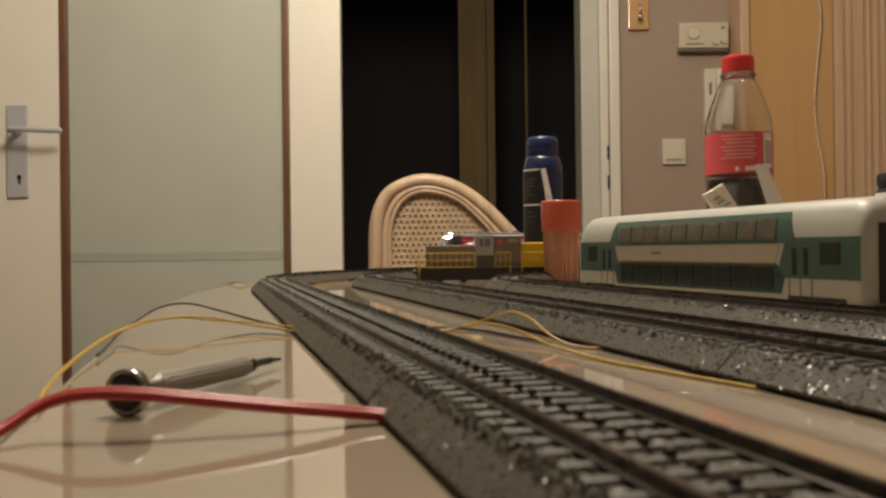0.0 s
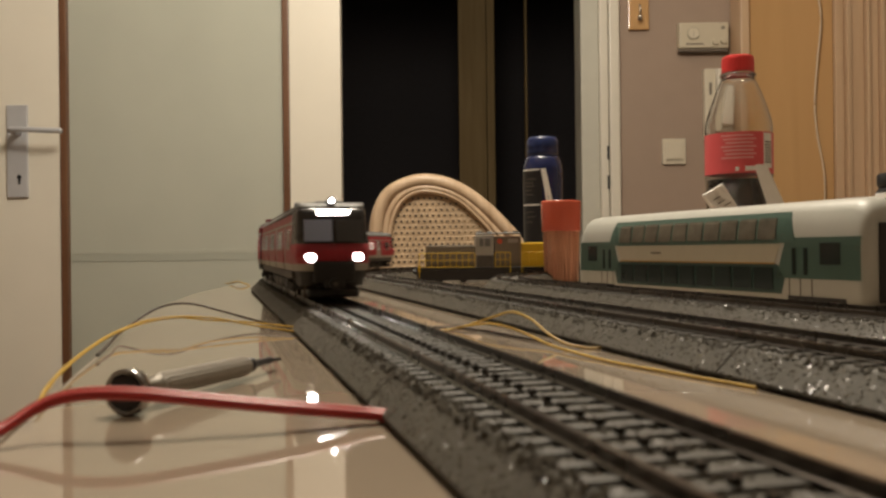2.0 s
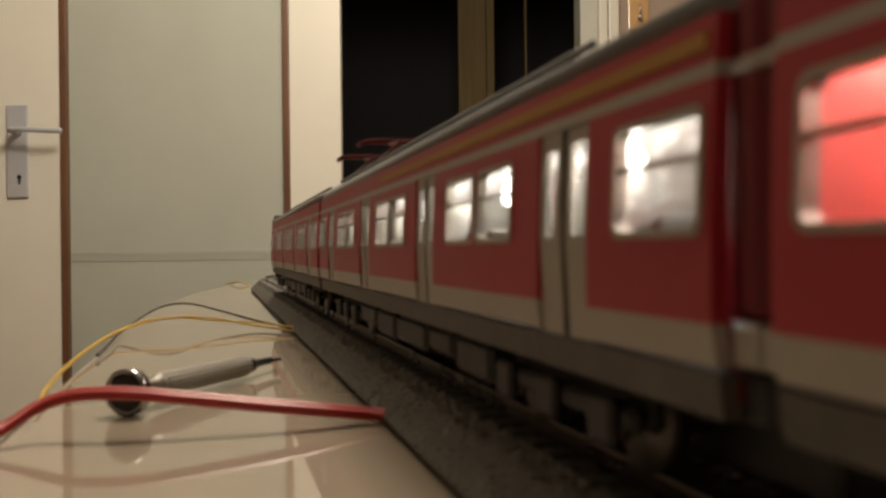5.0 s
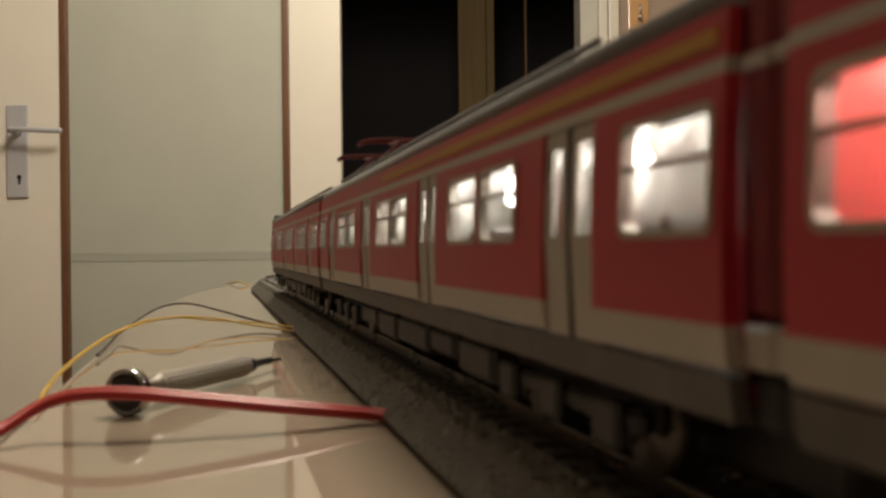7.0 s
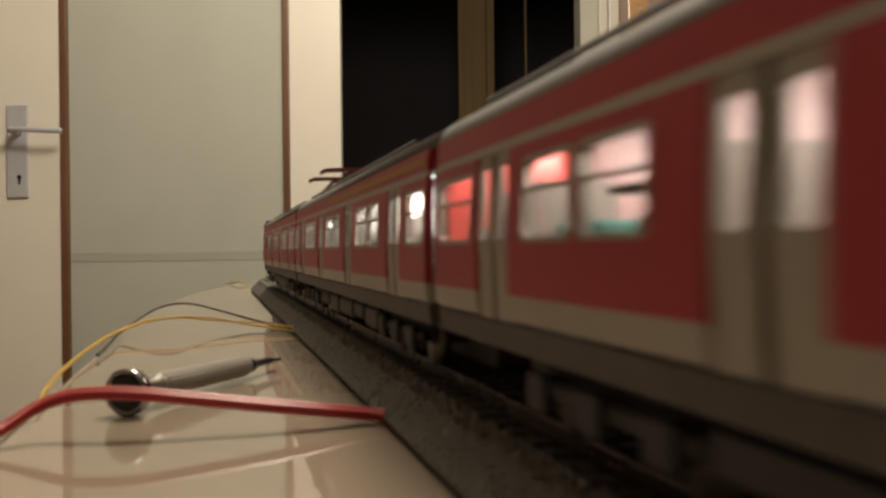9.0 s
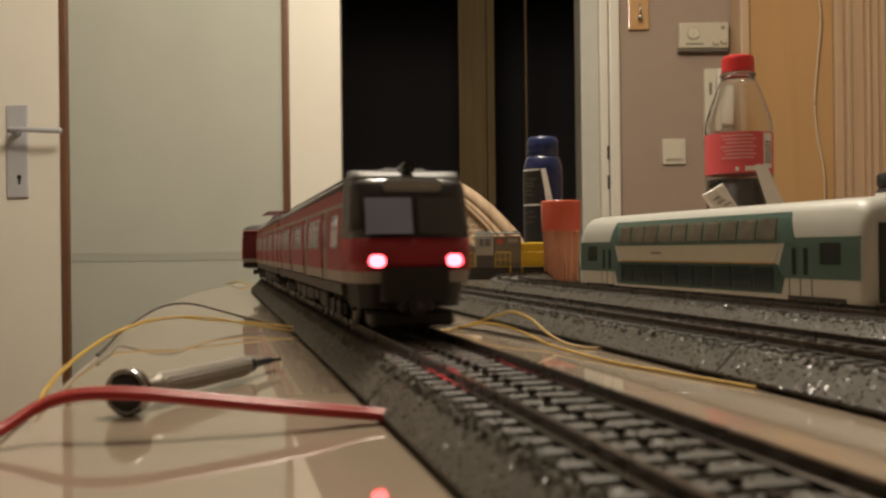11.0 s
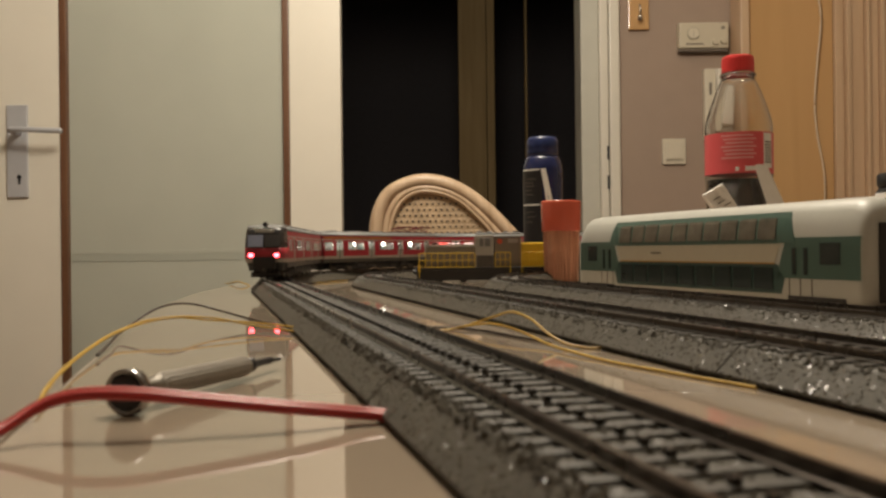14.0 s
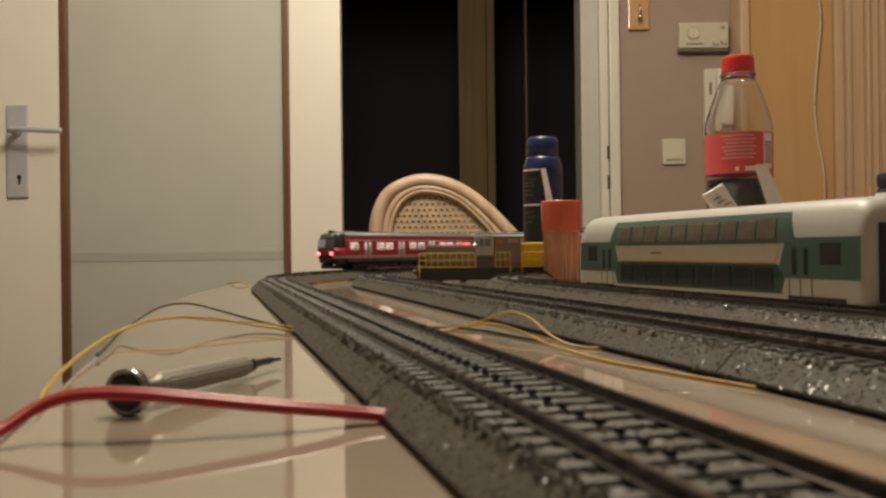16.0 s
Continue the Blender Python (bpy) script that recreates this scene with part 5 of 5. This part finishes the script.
def build_bottle():
    b = empty("soda_bottle", in_room(0.2965, 0.90, TOP), "small clear plastic soda bottle, mostly empty, red label", "bottle")
    shell = [(0.0010, 0.0012), (0.0180, 0.001), (0.0270, 0.000), (0.0315, 0.006), (0.0318, 0.012), (0.0300, 0.018), (0.0318, 0.024), (0.0318, 0.096), (0.0325, 0.100), (0.0325, 0.104), (0.0318, 0.108), (0.0318, 0.143),
             (0.0326, 0.147), (0.0324, 0.152), (0.0305, 0.161), (0.0272, 0.171), (0.0236, 0.181), (0.0205, 0.189), (0.0175, 0.196), (0.0150, 0.2005), (0.0175, 0.2015), (0.0175, 0.2035), (0.0135, 0.204), (0.0135, 0.219)]
    part("bottle_body", lathe(bmesh.new(), shell + [(max(r - 0.0007, 0.0004), z + 0.0005) for r, z in reversed(shell) if r not in (0.0175,)], 48), M_PET, b, "", True)
    part("drink", lathe(bmesh.new(), [(0.024, 0.002), (0.0300, 0.008), (0.0305, 0.014), (0.0290, 0.018), (0.0305, 0.024), (0.0305, 0.0985)], 40), M_COLA, b, "dark brown drink", True)
    bm = bmesh.new()
    lathe(bm, [(0.0150, 0.2050), (0.0158, 0.2054), (0.0158, 0.2180), (0.0150, 0.2208), (0.0120, 0.2222)], 60)
    for i, v in enumerate(bm.verts):
        if i % 2 and v.co.z < 0.219:
            v.co.x *= 0.98
            v.co.y *= 0.98
    part("cap", bm, M_CAPRED, b, "ribbed red screw cap")
    lab = part("label", label_band(0.0328, 0.1032, 0.1432, 0, 360, 64), M_LABEL, b, "red paper label with pale print")
    for k in range(7):
        part("print_bar", label_band(0.0331, 0.1388 - k * 0.0036, 0.1405 - k * 0.0036, 222 + (k % 3) * 4, 276 + (k % 2) * 5, 12), M_LABELP, lab)
    part("print_bar", label_band(0.0331, 0.1052, 0.1098, 262, 290, 10), M_PAPER, lab)
    part("print_dot", label_band(0.0331, 0.1052, 0.1092, 246, 252, 6), M_PAPER, lab)
    code = part("code_panel", label_band(0.0331, 0.1080, 0.1420, 296, 318, 10), M_PAPER, lab, "white bar code panel")
    for k in range(8):
        part("code_bar", label_band(0.0333, 0.1130 + k * 0.0028, 0.1145 + k * 0.0028, 299, 315, 6), M_LGREY, code)


def build_can():
    c = empty("spray_can", in_room(0.1226, 1.10, TOP), "dark blue deodorant spray can with cap", "spray can")
    body = part("can", lathe(bmesh.new(), [(0.0220, 0.0), (0.0238, 0.002), (0.0238, 0.128), (0.0230, 0.134), (0.0205, 0.141), (0.0190, 0.144)], 48), M_CANBLUE, c, "", True)
    part("cap", lathe(bmesh.new(), [(0.0188, 0.1442), (0.0192, 0.150), (0.0186, 0.152), (0.0192, 0.154), (0.0186, 0.164), (0.0165, 0.1675), (0.0080, 0.1690)], 40), M_CAPBLUE, c, "dark blue plastic cap", True)
    panel = part("label_panel", label_band(0.0241, 0.040, 0.128, 184, 262, 16), M_BLACK, body, "dark print panel")
    for z, t0, t1 in ((0.126, 190, 255), (0.124, 205, 240), (0.1155, 215, 245), (0.111, 205, 235), (0.107, 210, 240), (0.102, 205, 230), (0.097, 208, 236), (0.084, 190, 256), (0.076, 205, 235), (0.070, 210, 240), (0.064, 206, 232)):
        part("print_bar", label_band(0.0243, z, z + (0.0018 if t1 - t0 > 60 else 0.0008), t0, t1, 10), M_PAPER if t1 - t0 > 60 else M_LGREY, panel)
    for t in (0, 12):
        bm = bmesh.new()
        o = []
        for i in range(13):
            k = i / 12
            z = 0.128 - 0.060 * k
            a0 = radians(259 + t * (0.3 + 0.7 * k) + 22 * k)
            a1 = a0 + radians(7 if t == 0 else 10)
            o.append([bm.verts.new((q * math.cos(a), q * math.sin(a), z)) for a, q in ((a0, 0.0242), (a1, 0.0242), (a1, 0.0239), (a0, 0.0239))])
        for p, q in zip(o, o[1:]):
            for i in range(4):
                bm.faces.new((p[i], p[(i + 1) % 4], q[(i + 1) % 4], q[i]))
        bm.faces.new(o[0])
        bm.faces.new(o[-1])
        bmesh.ops.recalc_face_normals(bm, faces=bm.faces)
        part("swoosh", bm, M_PAPER, body, "white diagonal stripe")
    part("roundel", label_band(0.0242, 0.092, 0.122, 318, 336, 8), M_CAPBLUE, body)


def build_toothpicks():
    t = empty("toothpick_holder", in_room(0.1110, 0.845, TOP), "clear toothpick holder with red lid, full", "toothpick holder")
    part("cup", lathe(bmesh.new(), [(0.0150, 0.0), (0.0160, 0.001), (0.0172, 0.052), (0.0172, 0.0530)], 40), M_CUP, t, "rosy clear plastic cup", True)
    part("lid", lathe(bmesh.new(), [(0.0178, 0.0485), (0.0180, 0.0490), (0.0186, 0.0752), (0.0183, 0.0766), (0.0100, 0.0769)], 40), M_PICKRED, t, "red plastic lid", True)
    rng = random.Random(5)
    bm = bmesh.new()
    for i in range(150):
        a, r = rng.uniform(0, 2 * math.pi), 0.0148 * math.sqrt(rng.uniform(0.3, 1))
        b2 = a + rng.uniform(-0.35, 0.35)
        p, q = Vector((r * math.cos(a), r * math.sin(a), 0.0015)), Vector((1.04 * r * math.cos(b2), 1.04 * r * math.sin(b2), 0.051))
        sweep(bm, [p, q], ring(0.0010, 5), up=Vector((0.3, 0.9, 0.1)))
    tagged(part("toothpicks", bm, M_PICKS, t, "bundle of wooden toothpicks"), kind="stuff")


def build_papers():
    s = empty("white_strip", in_room(0, 0.855, TOP), "white plastic strip leaning against the soda bottle", "strip")
    bm = bmesh.new()
    rows = [(0.328, 0.350, 0.000), (0.3225, 0.3360, 0.040), (0.3085, 0.3245, 0.072), (0.2970, 0.3085, 0.1085), (0.2985, 0.3070, 0.1100)]
    o = [[bm.verts.new((u, v, z)) for u, v in ((a, 0.0), (b, 0.0), (b, 0.0018), (a, 0.0018))] for a, b, z in rows]
    for p, q in zip(o, o[1:]):
        for i in range(4):
            bm.faces.new((p[i], p[(i + 1) % 4], q[(i + 1) % 4], q[i]))
    bm.faces.new(o[0])
    bm.faces.new(o[-1])
    bmesh.ops.recalc_face_normals(bm, faces=bm.faces)
    part("strip", bm, M_PAPER, s)
    k = empty("paper_packet", in_room(0.2474, 0.850, TOP + 0.0813) @ pose(0, 0, 0, 0, -30.7, 0), "crumpled white paper packet with faint print", "paper")
    bm = bmesh.new()
    rng = random.Random(3)
    nx, nz = 5, 12
    front, back = [], []
    for j in range(nz + 1):
        z = -0.0905 * j / nz
        front.append([bm.verts.new((0.0206 * i / nx, rng.uniform(-0.0010, 0.0010), z + rng.uniform(-0.0006, 0.0006))) for i in range(nx + 1)])
        back.append([bm.verts.new((0.0206 * i / nx, 0.008 + rng.uniform(-0.0010, 0.0010), z)) for i in range(nx + 1)])
    for g in (front, back):
        for p, q in zip(g, g[1:]):
            for i in range(nx):
                bm.faces.new((p[i], p[i + 1], q[i + 1], q[i]))
    for j in range(nz):
        bm.faces.new((front[j][0], front[j + 1][0], back[j + 1][0], back[j][0]))
        bm.faces.new((front[j][nx], back[j][nx], back[j + 1][nx], front[j + 1][nx]))
    for i in range(nx):
        bm.faces.new((front[0][i], back[0][i], back[0][i + 1], front[0][i + 1]))
        bm.faces.new((front[-1][i], front[-1][i + 1], back[-1][i + 1], back[-1][i]))
    bmesh.ops.recalc_face_normals(bm, faces=bm.faces)
    pk = part("packet", bm, M_PAPER, k)
    for x, z in ((0.004, -0.008), (0.006, -0.013), (0.010, -0.018)):
        part("print_bar", box(bmesh.new(), x, x + 0.007, -0.0022, -0.0012, z - 0.0012, z), M_LGREY, pk)
    j = empty("dark_jar", in_room(0.4670, 0.90, TOP), "dark jar with a white band", "jar")
    part("jar", lathe(bmesh.new(), [(0.028, 0.0), (0.031, 0.003), (0.031, 0.085), (0.028, 0.090)], 36), M_BLACK, j, "", True)
    part("lid", lathe(bmesh.new(), [(0.0290, 0.0902), (0.0300, 0.092), (0.0300, 0.102), (0.0280, 0.104)], 36), M_BLACK, j, "", True)
    part("band", label_band(0.0314, 0.078, 0.084, 0, 360, 40), M_PAPER, j, "white paper band")


# ---------------------------------------------------------------- the chair
def build_chair():
    c = empty("cane_chair", in_room(0, 1.75, 0), "pale rattan chair with rounded cane back", "chair")
    outer = [(-0.150, 0.62), (-0.1465, 0.70), (-0.1440, 0.76), (-0.1420, 0.825), (-0.1325, 0.870), (-0.1070, 0.9045), (-0.050, 0.9255), (0.0, 0.9215), (0.045, 0.9025), (0.088, 0.8715), (0.125, 0.836), (0.152, 0.806), (0.170, 0.770), (0.178, 0.70), (0.180, 0.62)]
    inner = [(-0.104, 0.62), (-0.1035, 0.70), (-0.1025, 0.76), (-0.1005, 0.820), (-0.0900, 0.858), (-0.070, 0.884), (-0.040, 0.8955), (0.0, 0.8905), (0.035, 0.8740), (0.066, 0.8460), (0.094, 0.814), (0.116, 0.782), (0.128, 0.74), (0.132, 0.69), (0.133, 0.62)]
    fo = spline([(x, 0, z) for x, z in outer], 6)
    fi = spline([(x, 0, z) for x, z in inner], 6)

    def lay(t):
        return [a.lerp(b, t) for a, b in zip(fo, fi)]

    def rod(name, line, rx, ry, y, label=""):
        bm = bmesh.new()
        sec = [(ry * math.cos(2 * math.pi * i / 12), rx * math.sin(2 * math.pi * i / 12)) for i in range(12)]
        sweep(bm, [q + Vector((0, y, 0)) for q in line], [(s, u) for u, s in sec], up=Vector((0, 1, 0)))
        return part(name, bm, M_RATTAN, c, label, True)

    rod("back_frame", lay(0.30), 0.0135, 0.0150, 0.0, "thick bent rattan back frame")
    rod("inner_hoop", lay(0.76), 0.0068, 0.0090, -0.003, "thin bent rattan hoop")
    rod("inner_hoop", lay(0.98), 0.0042, 0.0070, -0.004, "thin bent rattan hoop")
    # woven cane with open holes
    lim = lay(0.93)

    def inside(x, z):
        hit = False
        for p, q in zip(lim, lim[1:] + lim[:1]):
            if (p.z > z) != (q.z > z) and x < (q.x - p.x) * (z - p.z) / (q.z - p.z) + p.x:
                hit = not hit
        return hit

    bm = bmesh.new()
    pitch = 0.0112
    z, row = 0.905, 0
    while z > 0.63:
        x = -0.125 + (row % 2) * pitch * 0.5
        while x < 0.15:
            if inside(x, z):
                h, k = pitch / 2, 0.0025
                o = [(-h, -h), (0, -h), (h, -h), (h, 0), (h, h), (0, h), (-h, h), (-h, 0)]
                vo = [bm.verts.new((x + a, 0, z + b)) for a, b in o]
                vi = [bm.verts.new((x + k * a / max(abs(a), abs(b)) * (0.8 if a and b else 1), -0.0009, z + k * b / max(abs(a), abs(b)) * (0.8 if a and b else 1))) for a, b in o]
                for i in range(8):
                    bm.faces.new((vo[i], vo[(i + 1) % 8], vi[(i + 1) % 8], vi[i]))
            x += pitch
        z -= pitch
        row += 1
    cane = part("cane_panel", bm, M_CANE, c, "woven cane back panel with holes")
    so = cane.modifiers.new("thickness", "SOLIDIFY")
    so.thickness = 0.0016
    part("seat", box(bmesh.new(), -0.19, 0.21, -0.02, 0.42, 0.43, 0.47, 0.012, 3), M_RATTAN, c).location = (0, -0.42, 0)
    for x, y in ((-0.165, -0.39), (0.185, -0.39), (-0.150, -0.005), (0.180, -0.005)):
        part("leg", cyl(bmesh.new(), 0.013, 0.016, 0, 0.62 if y > -0.1 else 0.43, 16, pose(x, y, 0)), M_RATTAN, c)


def build_things():
    build_wires()
    build_screwdriver()
    build_coach()
    build_loco()
    build_bottle()
    build_can()
    build_toothpicks()
    build_papers()
    build_chair()


build_room()
build_doorway()
build_glazed_door()
build_wall_things()
build_lamp()
build_table()
build_tracks()
TRAIN = build_train()
build_things()
motions()
